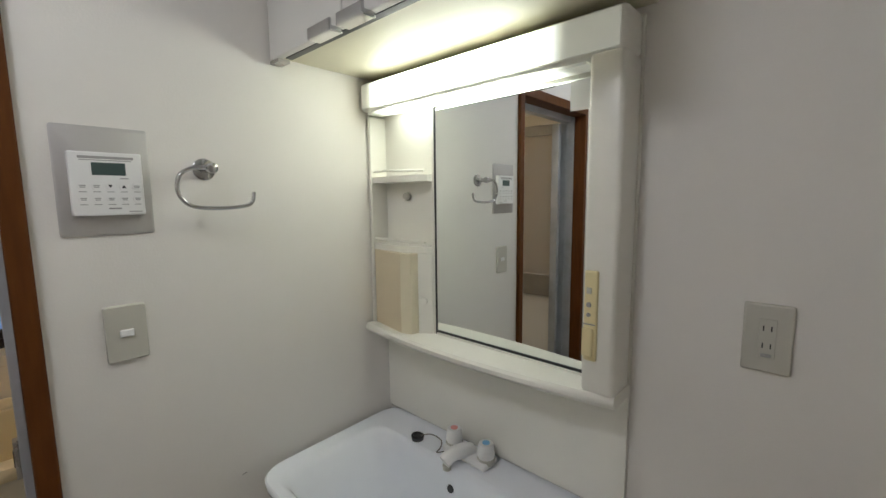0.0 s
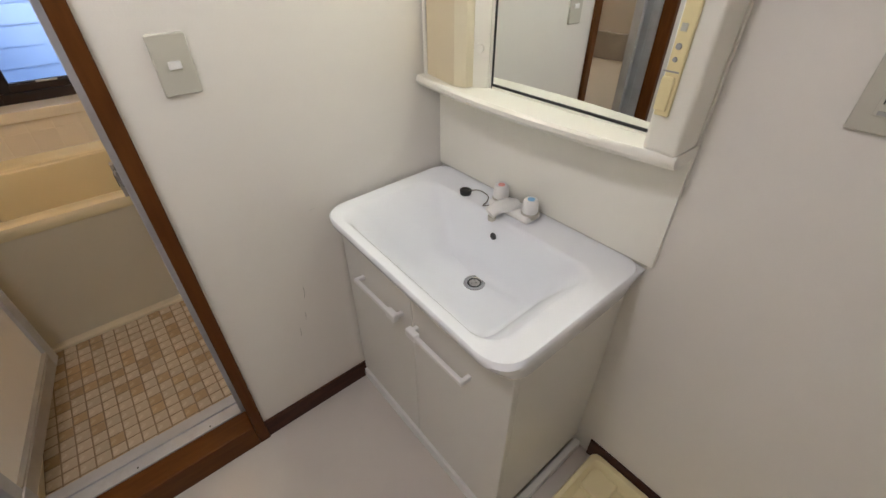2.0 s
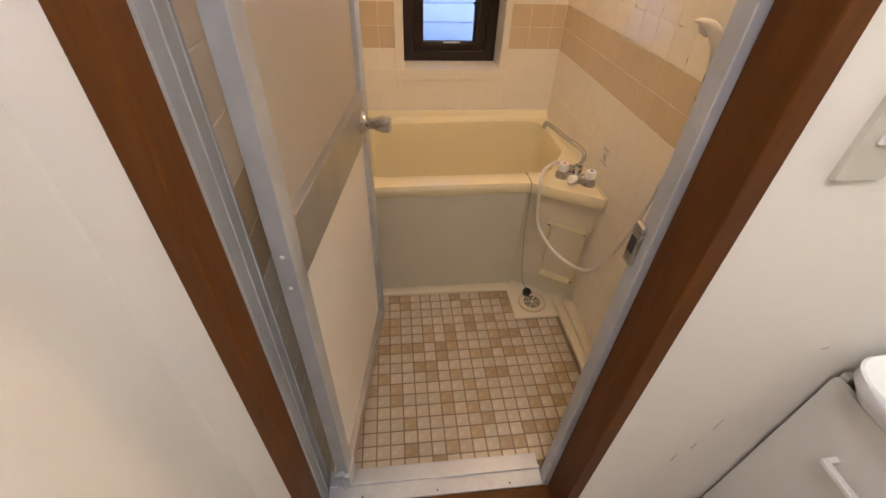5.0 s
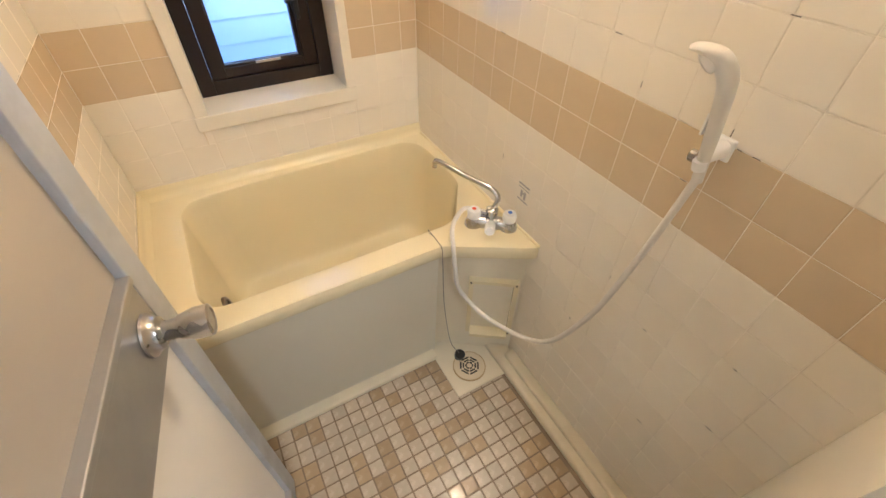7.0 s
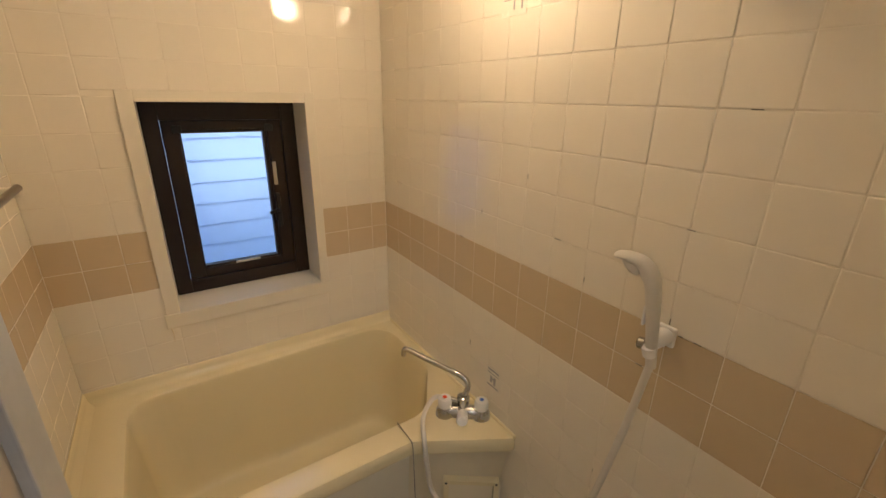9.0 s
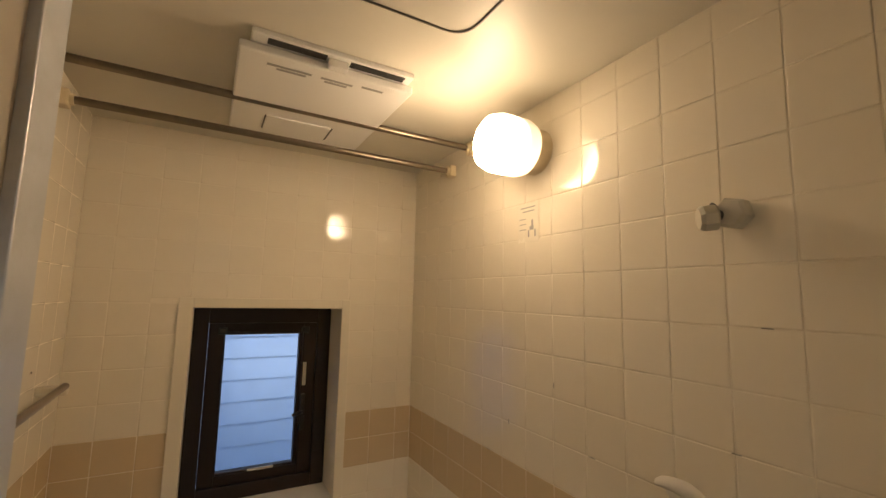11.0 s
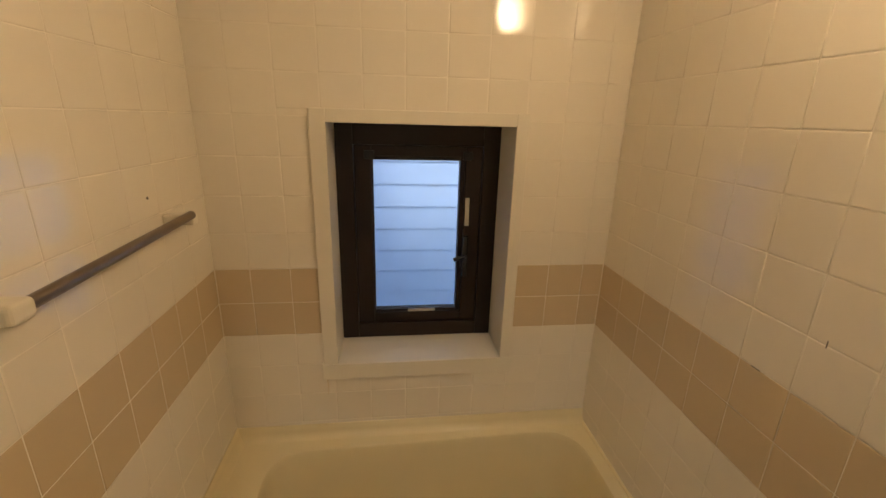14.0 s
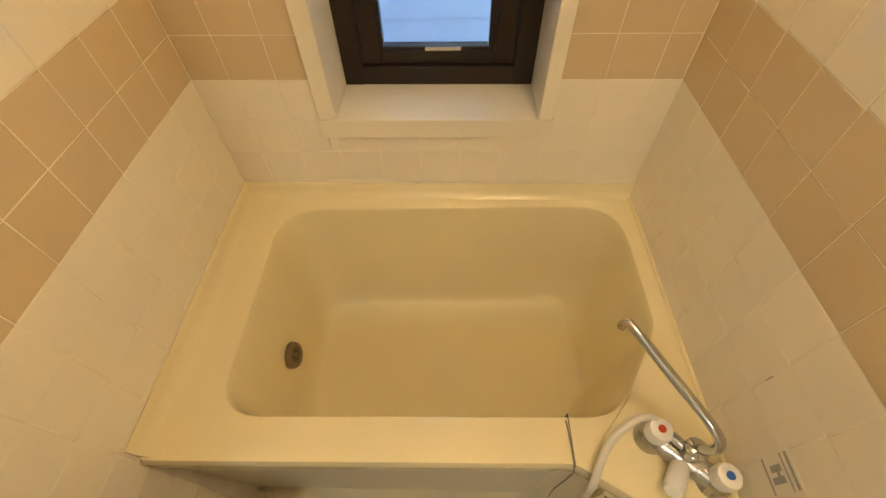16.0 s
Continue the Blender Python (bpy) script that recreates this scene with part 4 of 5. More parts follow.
loops = [(oc(shrink(bo, 0.014, 0.014, 0.046, 0, 0.05), 0.028), BZ - 0.085), (oc(shrink(bo, 0.008, 0.006, 0.020, 0, 0.06), 0.033), BZ - 0.050), (oc(shrink(bo, 0.002, 0.002, 0.006, 0, 0.065), 0.036), BZ - 0.030),
         (oc(bo, 0.036), BZ - 0.010), (oc(shrink(bo, 0.001, 0.001, 0.001, 0, 0.068), 0.036), BZ - 0.004), (oc(shrink(bo, 0.005, 0.005, 0.005, 0, 0.066), 0.036), BZ),
         (oc(shrink(bi, -0.014, -0.014, -0.010, -0.008, 0.06), 0.03), BZ - 0.0005), (oc(shrink(bi, -0.002, -0.002, -0.002, -0.002, 0.06), 0.029), BZ - 0.004), (oc(shrink(bi, 0.010, 0.012, 0.006, 0.003, 0.06), 0.026), BZ - 0.016),
         (oc(shrink(bi, 0.034, 0.046, 0.020, 0.006, 0.065), 0.020), BZ - 0.055), (oc(shrink(bi, 0.064, 0.092, 0.046, 0.010, 0.07), 0.012), BZ - 0.12), (oc(shrink(bi, 0.094, 0.132, 0.086, 0.018, 0.07), 0.004), BZ - 0.185),
         (oc(shrink(bi, 0.13, 0.165, 0.125, 0.032, 0.05), 0.0), BZ - 0.212), (oc(shrink(bi, 0.26, 0.27, 0.19, 0.045, 0.02), 0.0), BZ - 0.222)]
part("bowl", loft(loops), CERAMIC, basin, smooth=True)
part("backsplash_bead", box(0.004, 0.766, -0.006, -0.001, BZ - 0.004, BZ + 0.004, 0.001), GREYPLASTIC, basin)
DR = Vector((0.365, -0.180, BZ - 0.2215))
dr = part("drain", turned([(0, 0.034), (0.003, 0.033), (0.003, 0.024), (0.0005, 0.021)], DR, (0, 0, 1), 28), CHROME, basin, "chrome drain ring", smooth=True)
part("strainer", turned([(0.0006, 0.0175), (0.0022, 0.016), (0.0018, 0.012), (0.0018, 0.005), (0.005, 0.003)], DR, (0, 0, 1), 20), STEEL, dr, smooth=True)
part("drain_gap", turned([(0.0008, 0.0235), (0.0016, 0.0235), (0.0016, 0.016)], DR, (0, 0, 1), 20), DARK, dr)
part("overflow", turned([(0, 0.011), (0.003, 0.010)], (0.376, -0.1225, BZ - 0.066), (0, -1, 0.10), 20), DARK, basin, "black overflow hole")

tapb = thing("basin_tap", (0.39, -0.06, BZ), "white plastic two-handle basin tap", "tap")
part("body", box(0.315, 0.465, -0.092, -0.030, BZ, BZ + 0.022, 0.010, 3), WHITEPLASTIC, tapb, smooth=True)
for hx, m, lab in ((0.336, PINK, "white handle with a pink cap"), (0.446, PALEBLUE, "white handle with a blue cap")):
    c = (hx, -0.060, BZ + 0.012)
    part("collar", turned([(0, 0.025), (0.012, 0.024), (0.014, 0.021)], c, (0, 0, 1), 20), GREYPLASTIC, tapb, smooth=True)
    h = part("handle", turned([(0.013, 0.021), (0.018, 0.023), (0.045, 0.021), (0.052, 0.018)], c, (0, 0, 1), 12), WHITEPLASTIC, tapb, lab, smooth=True)
    part("cap", turned([(0.052, 0.010), (0.0535, 0.010)], c, (0, 0, 1), 16), m, h)
part("spout", tube([(0.392, -0.060, BZ + 0.020), (0.388, -0.085, BZ + 0.030), (0.378, -0.118, BZ + 0.030), (0.372, -0.142, BZ + 0.018)], 0.016, 16, radii=lambda t: 0.021 - 0.003 * t), WHITEPLASTIC, tapb, smooth=True)
part("aerator", turned([(0, 0.012), (0.012, 0.011)], (0.373, -0.132, BZ + 0.006), (0, 0, -1), 16), GREYPLASTIC, tapb)
stopper = thing("basin_plug", (0.222, -0.092, BZ), "black rubber basin plug on a thin chain", "plug")
part("plug", turned([(0, 0.017), (0.012, 0.019), (0.014, 0.014), (0.010, 0.011)], (0.222, -0.094, BZ), (0.1, 0, 1), 20), DARK, stopper, smooth=True)
part("chain", tube([(0.232, -0.090, BZ + 0.013), (0.250, -0.064, BZ + 0.012), (0.285, -0.060, BZ + 0.006), (0.305, -0.085, BZ + 0.003), (0.312, -0.108, BZ + 0.003), (0.335, -0.100, BZ + 0.012)], 0.0016, 6), CORD, stopper)

# ---- mirror cabinet ----
mc = thing("mirror_cabinet", (0.385, 0.0, 1.11), "cream plastic mirror cabinet with open shelves and a lit top", "mirror cabinet")
MZ0, MZ1, MX, MD = 1.110, 1.868, 0.780, 0.095
part("back_panel", box(0.003, MX, -0.012, -0.001, BZ + 0.006, MZ1, 0.0), CREAMPLASTIC, mc, "cream splashback panel")
part("left_side", box(0.003, 0.016, -MD + 0.02, -0.012, MZ0 + 0.02, 1.775, 0.003), CREAMPLASTIC, mc)
part("right_pillar", box(0.713, MX - 0.001, -MD - 0.006, -0.012, MZ0 + 0.024, 1.79, 0.010, 3), CREAMPLASTIC, mc, smooth=True)
bot = [Vector((x, -0.012)) for x in (MX, 0.003)] + [Vector((0.003 + (MX - 0.003) * t, -0.078 - 0.055 * math.sin(math.pi * (0.12 + 0.80 * t)) ** 0.8)) for t in (k / 16 for k in range(17))]
part("bottom_shelf", loft([([Vector((p.x, p.y * 0.92)) for p in bot], MZ0), (bot, MZ0 + 0.010), (bot, MZ0 + 0.020), ([Vector((p.x, p.y * 0.95)) for p in bot], MZ0 + 0.027)], True, True), CREAMPLASTIC, mc, smooth=True)
part("light_cover", box(0.004, MX - 0.001, -MD - 0.002, -0.013, 1.784, MZ1, 0.014, 4), CREAMPLASTIC, mc, smooth=True)
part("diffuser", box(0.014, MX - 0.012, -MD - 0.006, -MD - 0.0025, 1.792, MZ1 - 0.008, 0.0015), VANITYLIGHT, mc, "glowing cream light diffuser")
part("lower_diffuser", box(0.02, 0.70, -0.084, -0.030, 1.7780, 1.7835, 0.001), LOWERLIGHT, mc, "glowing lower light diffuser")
mir = part("mirror", box(0.252, 0.712, -0.034, -0.029, 1.150, 1.768), MIRROR, mc, "clear mirror glass")
part("mirror_edge", box(0.247, 0.251, -0.036, -0.020, MZ0 + 0.026, 1.774), DARK, mc)
part("mirror_edge", box(0.251, 0.712, -0.036, -0.020, 1.1435, 1.1495), DARK, mc)
part("mirror_ledge", box(0.247, 0.705, -0.036, -0.013, MZ0 + 0.024, 1.143, 0.002), CREAMPLASTIC, mc)
part("label", box(0.645, 0.703, -0.0352, -0.0342, 1.705, 1.765), WHITEPLASTIC, mc, "white sticker on the mirror")
part("shelf_side", box(0.236, 0.246, -0.038, -0.012, MZ0 + 0.024, 1.775, 0.002), CREAMPLASTIC, mc)
for z in (1.575, 1.372):
    pts = [(0.016, -0.012), (0.016, -0.068), (0.060, -0.076), (0.125, -0.080), (0.160, -0.072), (0.205, -0.060), (0.232, -0.048), (0.240, -0.036), (0.240, -0.012)]
    part("shelf", prism(pts, z, z + 0.018), CREAMPLASTIC, mc)
    part("shelf_rail", tube([(0.018, -0.064, z + 0.034), (0.112, -0.078, z + 0.034), (0.150, -0.068, z + 0.032), (0.226, -0.055, z + 0.030)], 0.0035, 8, 4), CREAMPLASTIC, mc)
part("cup_clip", turned([(0, 0.012), (0.018, 0.010)], (0.115, -0.012, 1.535), (0.3, -1, 0), 10), GREYPLASTIC, mc, "grey clip")
bx = part("box_door", prism([(0.018, -0.055), (0.018, -0.070), (0.168, -0.099), (0.168, -0.080)], MZ0 + 0.028, 1.371), BEIGE, mc, "beige compartment door")
part("box_side", prism([(0.169, -0.080), (0.169, -0.100), (0.202, -0.088), (0.206, -0.060), (0.190, -0.060)], MZ0 + 0.028, 1.371), BEIGEPALE, mc, "pale beige side of the compartment")
part("box_frame", prism([(0.207, -0.020), (0.207, -0.066), (0.240, -0.042), (0.240, -0.020)], MZ0 + 0.026, 1.371), CREAMPLASTIC, mc)
part("latch", turned([(0, 0.012), (0.006, 0.010)], (0.221, -0.058, 1.235), (0.6, -1, 0), 14), CREAMPLASTIC, mc)
cp = part("switch_strip", box(0.720, 0.746, -MD - 0.014, -MD - 0.005, 1.205, 1.385, 0.003), YELLOWED, mc, "yellowed switch strip")
part("button", box(0.725, 0.735, -MD - 0.016, -MD - 0.013, 1.340, 1.352, 0.001), GREYPLASTIC, cp)
part("dial", turned([(0, 0.0055), (0.003, 0.0045)], (0.730, -MD - 0.013, 1.318), (0, -1, 0), 16), PRINT, cp)
part("dial", turned([(0, 0.0045), (0.003, 0.0035)], (0.730, -MD - 0.013, 1.298), (0, -1, 0), 14), PRINT, cp)
part("slider", box(0.719, 0.741, -MD - 0.020, -MD - 0.013, 1.215, 1.272, 0.003), YELLOWED, cp)
part("groove", box(0.717, 0.743, -MD - 0.0148, -MD - 0.0135, 1.278, 1.2805), PRINT, cp)

# ---- cabinet above ----
up = thing("wall_cabinet", (0.40, -0.18, 1.875), "white wall cabinet with two doors above the mirror", "cabinet")
UZ = 1.872
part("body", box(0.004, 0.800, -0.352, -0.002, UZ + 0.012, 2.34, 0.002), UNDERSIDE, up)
for x0, x1, hx in ((0.006, 0.3185, 0.225), (0.3215, 0.800, 0.332)):
    d = part("door", box(x0, x1, -0.371, -0.353, UZ, 2.335, 0.003), CABWHITE, up)
    hb = part("handle", box(hx, hx + 0.085, -0.392, -0.362, UZ - 0.012, UZ - 0.001, 0.003), CHROME, d, "chrome finger pull")
    part("lip", box(hx, hx + 0.085, -0.394, -0.388, UZ - 0.012, UZ + 0.012, 0.002), CHROME, hb)
part("light_rail", box(0.05, 0.80, -0.352, -0.335, UZ + 0.000, UZ + 0.011), DARK, up)
part("corner_hinge", box(0.006, 0.05, -0.372, -0.34, UZ - 0.010, UZ - 0.001, 0.002), STEEL, up)

# ---- wall fittings ----
def rounded_plate(name, cy, cz, w, h, t, material, parent, x=0.0, r=0.006):
    lp = outline([(cy - w / 2, cz - h / 2, r), (cy + w / 2, cz - h / 2, r), (cy + w / 2, cz + h / 2, r), (cy - w / 2, cz + h / 2, r)], 5)
    bm = bmesh.new()
    cx = Vector((cy, cz))
    rings = []
    for d, k in ((0.0, 1.0), (t * 0.6, 1.0), (t, 0.955)):
        rings.append([bm.verts.new((x + d, *(cx + (p - cx) * k))) for p in lp])
    n = len(lp)
    for a, b in zip(rings, rings[1:]):
        for i in range(n):
            bm.faces.new((a[i], a[(i + 1) % n], b[(i + 1) % n], b[i]))
    bm.faces.new(rings[-1])
    return part(name, bm, material, parent, smooth=True)


sw = thing("light_switch", (0, -0.712, 1.256), "ivory-grey light switch plate with one white rocker", "switch")
rounded_plate("plate", -0.712, 1.256, 0.072, 0.118, 0.008, GREYPLASTIC, sw)
part("rocker", box(0.006, 0.0125, -0.724, -0.700, 1.249, 1.264, 0.002), WHITEPLASTIC, sw)

ctl = thing("bathroom_heater_control", (0, -0.72, 1.565), "white bathroom heater control panel on a steel plate", "control panel")
rounded_plate("back_plate", -0.7215, 1.566, 0.151, 0.212, 0.005, PLATE_STEEL, ctl)
part("unit", box(0.004, 0.021, -0.777, -0.662, 1.500, 1.622, 0.003), WHITEPLASTIC, ctl)
part("display", box(0.0208, 0.0214, -0.743, -0.690, 1.578, 1.602), SCREEN, ctl, "dark grey display")
part("print_bar", box(0.0208, 0.0213, -0.762, -0.676, 1.609, 1.614), PRINT, ctl)
for r in range(2):
    for c in range(5):
        y, z = -0.764 + 0.0212 * c, 1.5565 - 0.0245 * r
        b = part("button", turned([(0, 0.0080), (0.0008, 0.0075)], (0.021, y + 0.005, z), (1, 0, 0), 16), WHITEPLASTIC, ctl)
        if r == 0 and c in (2, 3):
            k = 1 if c == 3 else -1
            bm = bmesh.new()
            bm.faces.new([bm.verts.new((0.0221, y + 0.005 + a * 0.0035, z + k * d * 0.003)) for a, d in ((-1, -1), (1, -1), (0, 1))])
            part("arrow_mark", bm, DARK, b)
        else:
            part("print_mark", box(0.0217, 0.0221, y, y + 0.010, z + 0.0004, z + 0.0024), PRINT, b)
            part("print_mark", box(0.0217, 0.0221, y + 0.001, y + 0.009, z - 0.0026, z - 0.0008), PRINT, b)
        part("print_bar", box(0.0208, 0.0213, y - 0.001, y + 0.011, z - 0.0112, z - 0.0098), PRINT, ctl)
part("print_bar", box(0.0208, 0.0213, -0.760, -0.680, 1.6055, 1.6072), PRINT, ctl)
part("print_bar", box(0.0208, 0.0213, -0.700, -0.686, 1.571, 1.573), PRINT, ctl)
part("print_bar", box(0.0208, 0.0213, -0.690, -0.668, 1.506, 1.508), PRINT, ctl)
part("print_bar", box(0.0208, 0.0213, -0.722, -0.702, 1.512, 1.515), PRINT, ctl)

ring = thing("towel_ring", (0, -0.542, 1.598), "chrome open towel ring on a round wall base", "towel ring")
part("base", turned([(0, 0.0245), (0.004, 0.0245), (0.006, 0.022), (0.007, 0.008), (0.040, 0.008), (0.041, 0.0115), (0.058, 0.0115), (0.059, 0.010)], (0, -0.540, 1.598), (1, 0, 0), 24), CHROME, ring, smooth=True)
RX = 0.050
part("loop", tube([(RX, -0.540, 1.598), (RX, -0.578, 1.597), (RX, -0.604, 1.580), (RX, -0.609, 1.545), (RX, -0.587, 1.517), (RX, -0.54, 1.510), (RX, -0.478, 1.513), (RX, -0.456, 1.523), (RX, -0.450, 1.546)], 0.0045, 12), CHROME, ring, smooth=True)

sock = thing("power_outlet", (0.999, 0, 1.284), "ivory-grey double power outlet plate with earth terminal", "outlet")
bm = box(0.964, 1.034, -0.008, 0.0, 1.224, 1.344, 0.004, 3)
part("plate", bm, GREYPLASTIC, sock, smooth=True)
part("insert", box(0.987, 1.011, -0.0098, -0.007, 1.250, 1.318, 0.001), GREYPLASTIC, sock)
for z in (1.302, 1.272):
    for x in (0.9935, 1.0045):
        part("slot", box(x - 0.001, x + 0.001, -0.0104, -0.0095, z - 0.0045, z + 0.0045), DARK, sock)
part("earth_terminal", box(0.992, 1.006, -0.0112, -0.0095, 1.252, 1.258, 0.0005), PRINT, sock)

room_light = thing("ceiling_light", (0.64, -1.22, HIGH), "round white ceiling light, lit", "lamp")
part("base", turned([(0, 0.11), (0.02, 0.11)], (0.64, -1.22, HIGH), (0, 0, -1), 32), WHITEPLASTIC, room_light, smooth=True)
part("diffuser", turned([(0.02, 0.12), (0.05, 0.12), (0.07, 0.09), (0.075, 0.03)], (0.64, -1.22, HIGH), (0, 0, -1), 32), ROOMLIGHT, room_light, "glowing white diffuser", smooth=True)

# ---- laundry tray ----
pan = thing("washing_machine_tray", (1.13, -0.34, 0.0), "cream plastic washing machine tray on the floor", "tray")
po = [(0.815, -0.012, 0.03), (0.815, -0.650, 0.03), (1.455, -0.650, 0.03), (1.455, -0.012, 0.03)]
pl = lambda d: [(x + d * (1 if x < 1 else -1), y + d * (1 if y < -0.3 else -1), r) for x, y, r in po]  # noqa: E731
part("pan", loft([(outline(po), 0.0), (outline(po), 0.052), (outline(pl(0.004)), 0.058), (outline(pl(0.018)), 0.058), (outline(pl(0.024)), 0.050), (outline(pl(0.034)), 0.012), (outline(pl(0.05)), 0.010)]), LAUNDRY, pan, smooth=True)
for cx, cy in ((0.885, -0.085), (1.385, -0.085), (0.885, -0.575), (1.385, -0.575)):
    part("foot_pad", box(cx - 0.045, cx + 0.045, cy - 0.045, cy + 0.045, 0.009, 0.030, 0.006), LAUNDRY, pan)

# scratches on the wallpaper beside the basin
marks = thing("scuff_marks", (0, -0.6, 0.5), "dark scuff marks scratched into the wallpaper", "scuff marks", kind="structure")
for y, z, dz, w in ((-0.585, 0.53, 0.045, 0.0016), (-0.60, 0.44, 0.03, 0.0012), (-0.63, 0.38, 0.035, 0.001), (-0.505, 0.826, 0.002, 0.010)):
    part("scuff", tube([(0.0006, y, z), (0.0006, y + 0.004, z + dz / 2), (0.0006, y + 0.003 + w, z + dz)], 0.0005, 5, 3), CORD, marks)

# mildew in the joints, a rust streak under the sill, old screw holes
mildew = thing("mildew_spots", (-0.6, BY1, 0.9), "black mildew specks in the tile joints", "mildew", kind="structure")
joint_x, joint_z = (lambda k: BX0 + 0.009 + 0.0963 * k), (lambda k: 0.921 + 0.0955 * k)
specks = ((6, 0.30, 3.02), (8, 0.02, 4.3), (9, 0.15, 3.0), (10, 0.02, 2.3), (11, 0.6, 1.0), (12, 0.01, 2.2), (12, 0.25, 2.0), (12, 0.55, 2.0), (12, 0.02, 4.0), (12, 0.55, 6.0),
          (11, 0.01, -2.4), (12, 0.4, -3.0), (14, 0.3, -2.0), (14, 0.7, -4.0), (13, 0.5, -6.0), (10, 0.3, -5.0), (6, 0.02, -1.5), (5, 0.35, 2.0), (7, 0.02, -2.0))
spot_dice = random.Random(11)
for k, along, row in specks:
    x, z = joint_x(k) + along * 0.0963, joint_z(row)
    upright = abs(row - round(row)) > 0.01
    size = 0.003 + 0.006 * spot_dice.random()
    ends = ((x, BY1 - 0.0002, z - size), (x, BY1 - 0.0002, z + size)) if upright else ((x - size, BY1 - 0.0002, z), (x + size, BY1 - 0.0002, z))
    part("speck", tube(ends, 0.0008, 6, 0), CORD, mildew)
streak = thing("rust_streak", (BX0, WY0 - 0.04, WZ0 - 0.06), "brown rust streak below the window sill corner", "stain", kind="structure")
part("streak", tube([(BX0 + 0.0004, WY0 - 0.035, WZ0 - 0.048), (BX0 + 0.0004, WY0 - 0.032, WZ0 - 0.075), (BX0 + 0.0004, WY0 - 0.034, WZ0 - 0.105)], 0.0014, 6, 4, radii=lambda t: 0.0022 - 0.0016 * t), BEIGE, streak)
holes = thing("screw_hole", (-1.42, BY0, 1.34), "old screw hole in the tiles above the towel bar", "hole", kind="structure")
for x, z in ((-1.465, 1.340),):
    part("hole", turned([(-0.001, 0.003), (0.0012, 0.0027)], (x, BY0, z), (0, 1, 0), 10), CORD, holes)

# ---- tiles, last ----
TILE_MESH = {}


def tile_mesh(w, h, material, t=0.0011, bevel=0.0020):
    key = (round(w, 4), round(h, 4), material.name)
    if key not in TILE_MESH:
        bm = bmesh.new()
        lo = [bm.verts.new((x * w / 2, y * h / 2, -t)) for x, y in ((-1, -1), (1, -1), (1, 1), (-1, 1))]
        square = ((-1, -1), (1, -1), (1, 1), (-1, 1))
        rings = [lo] + [[bm.verts.new((x * (w / 2 - i), y * (h / 2 - i), -d)) for x, y in square] for i, d in ((0, bevel * 0.38), (bevel * 0.3, bevel * 0.15), (bevel, 0))]
        for a, b in zip(rings, rings[1:]):
            for i in range(4):
                bm.faces.new((a[i], a[(i + 1) % 4], b[(i + 1) % 4], b[i])).smooth = b is not rings[1]
        hi = rings[-1]
        bm.faces.new(hi)
        me = bpy.data.meshes.new("tile")
        bm.to_mesh(me)
        bm.free()
        me.materials.append(material)
        TILE_MESH[key] = me
    return TILE_MESH[key]


def lay(wall, place, us, vs, pick, keep, gap=0.0017, name="tile", tilt=0.10):
    rest = []
    count = 0
    for u0, u1 in zip(us, us[1:]):
        for v0, v1 in zip(vs, vs[1:]):
            rect = keep(u0, u1, v0, v1)
            if not rect:
                continue
            a0, a1, b0, b1 = rect
            if a1 - a0 < 0.012 or b1 - b0 < 0.012:
                continue
            me = tile_mesh(a1 - a0 - gap, b1 - b0 - gap, pick((u0 + u1) / 2, (v0 + v1) / 2))
            m = place((a0 + a1) / 2, (b0 + b1) / 2) @ pose(0, 0, 0, random.gauss(0, tilt), random.gauss(0, tilt), 0)
            ob = new(name, me)
            ob.parent = wall
            ob.matrix_world = m
            count += 1
    return count


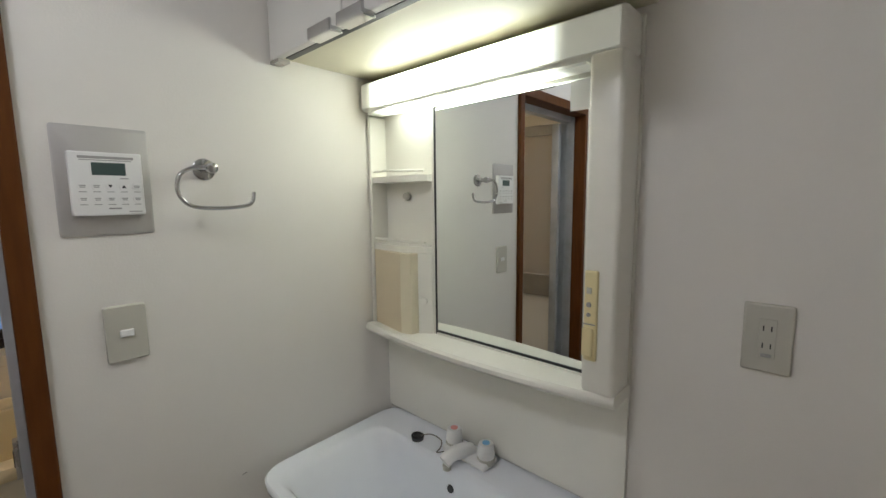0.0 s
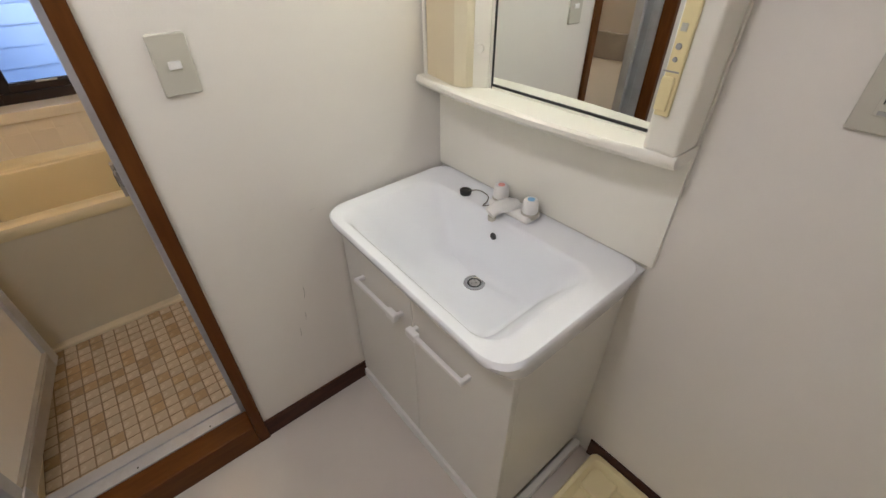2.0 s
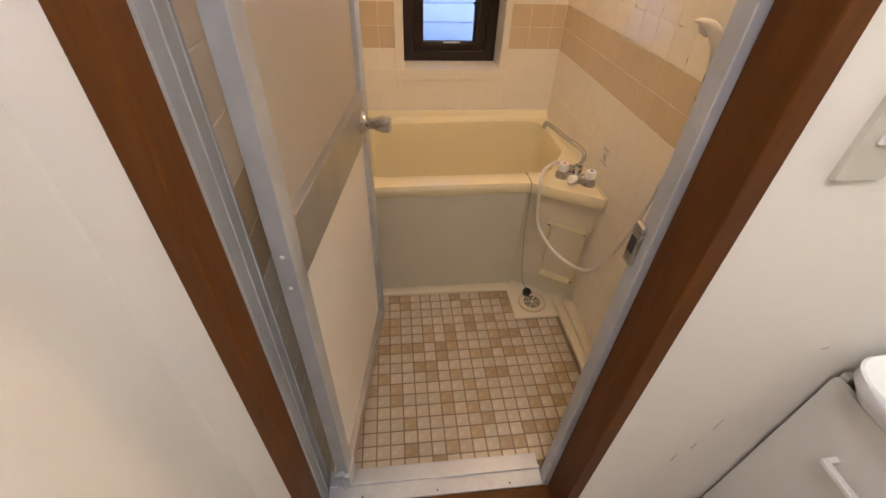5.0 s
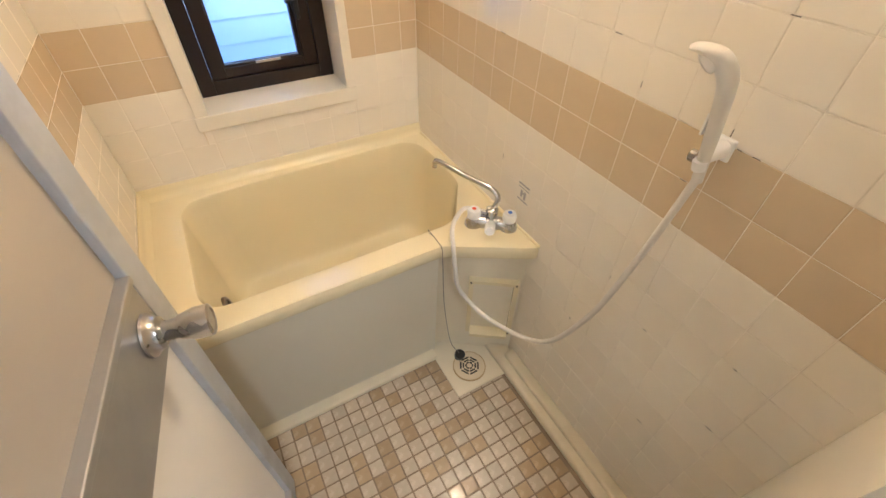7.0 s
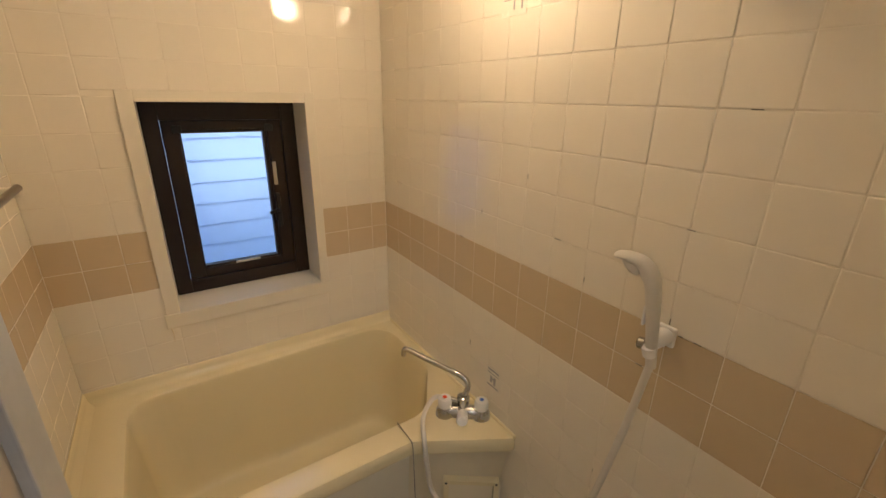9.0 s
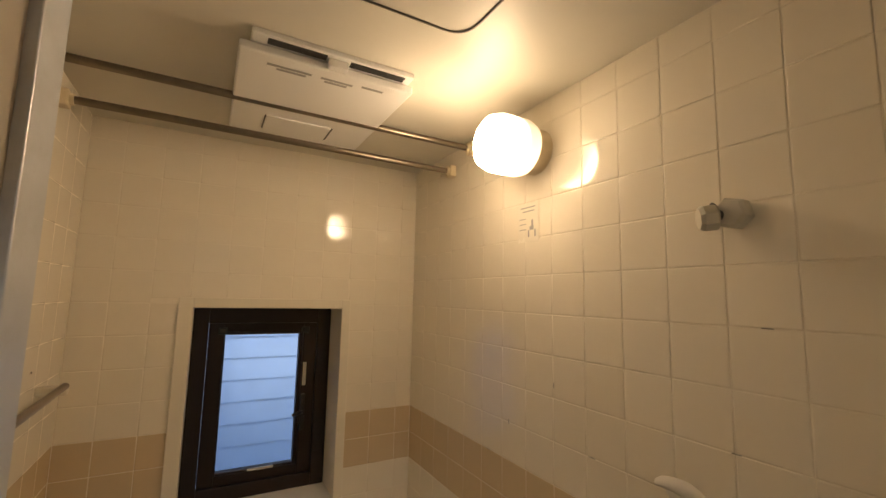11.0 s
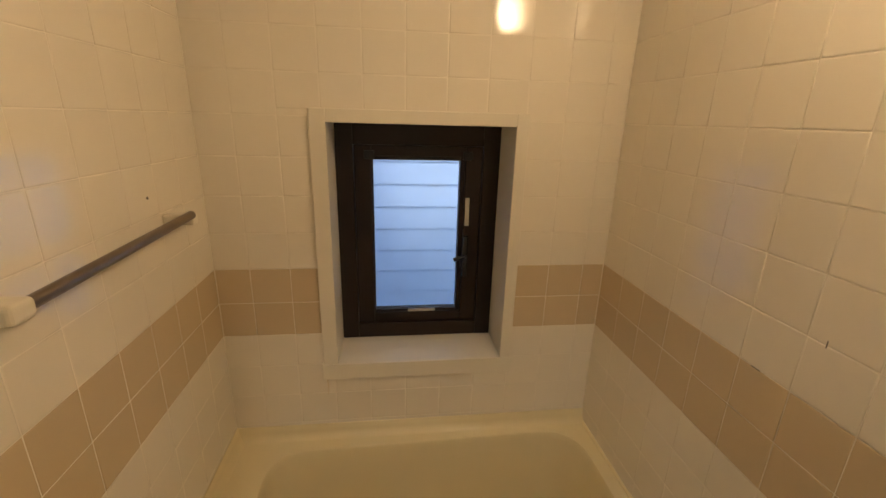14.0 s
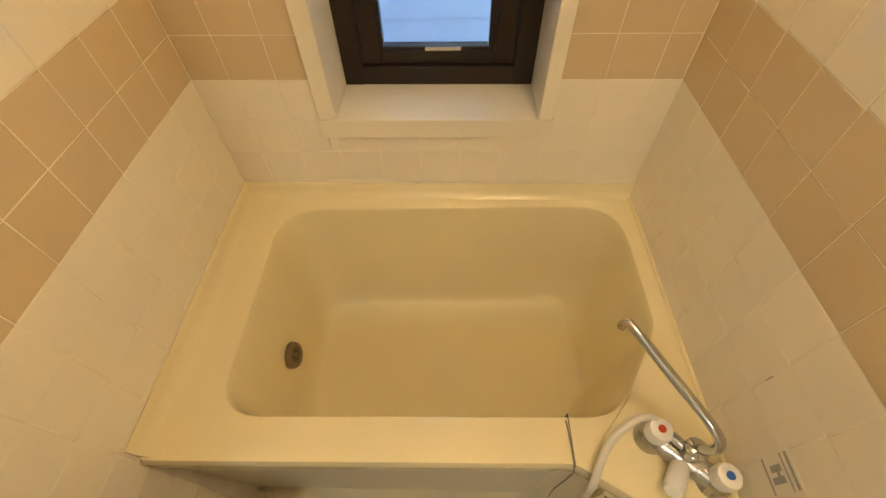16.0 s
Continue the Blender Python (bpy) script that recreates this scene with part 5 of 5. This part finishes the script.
PU, PV = 0.0963, 0.0955
rows_v = [0.921 + PV * k for k in range(-10, 12)] + [BC - 0.001]
cols = [BX0] + [BX0 + 0.009 + PU * k for k in range(1, 16)] + [BX1]


def tone(u, v):
    return TILEBAND if 0.921 < v < 0.921 + 2 * PV else TILE


def keep_side(u0, u1, v0, v1):
    low = RZ - 0.005 if (u0 + u1) / 2 < -1.0 else BF
    return (u0, u1, max(v0, low), v1) if v1 > low else None


def keep_end(u0, u1, v0, v1):
    v0 = max(v0, RZ - 0.005)
    if v1 <= v0:
        return None
    a, b, c, d = WY0 - 0.028, WY1 + 0.028, WZ0 - 0.028, WZ1 + 0.028
    if u1 <= a or u0 >= b or v1 <= c or v0 >= d:
        return u0, u1, v0, v1
    cuts = [r for r in ((u0, min(u1, a), v0, v1), (max(u0, b), u1, v0, v1), (u0, u1, v0, min(v1, c)), (u0, u1, max(v0, d), v1)) if r[1] > r[0] and r[3] > r[2]]
    return max(cuts, key=lambda r: (r[1] - r[0]) * (r[3] - r[2])) if cuts else None


lay(bath_north, lambda u, v: Matrix(((1, 0, 0, u), (0, 0, -1, BY1), (0, 1, 0, v), (0, 0, 0, 1))), cols, rows_v, tone, keep_side)
lay(bath_south, lambda u, v: Matrix(((-1, 0, 0, u), (0, 0, 1, BY0), (0, 1, 0, v), (0, 0, 0, 1))), cols, rows_v, tone, keep_side)
ys = [BY0] + [BY1 - 0.061 - 0.1003 * k for k in range(9, -1, -1)] + [BY1]
lay(bath_west, lambda u, v: Matrix(((0, 0, 1, BX0), (1, 0, 0, u), (0, 1, 0, v), (0, 0, 0, 1))), ys, rows_v, tone, keep_end)
MP = 0.0485
mx = [-1.022 + MP * k for k in range(18)]
my = [-1.497 + MP * k for k in range(20)]
dice = random.Random(4)


def keep_floor(u0, u1, v0, v1):
    if u1 < -0.83 and v1 > -0.76:
        return None
    return u0, u1, v0, min(v1, -0.563)


lay(bath_floor, lambda u, v: Matrix.Translation((u, v, BF)), mx, my, lambda u, v: MOSAIC_B if dice.random() < 0.24 else MOSAIC_A, keep_floor, 0.005, "mosaic_tile", 0.5)
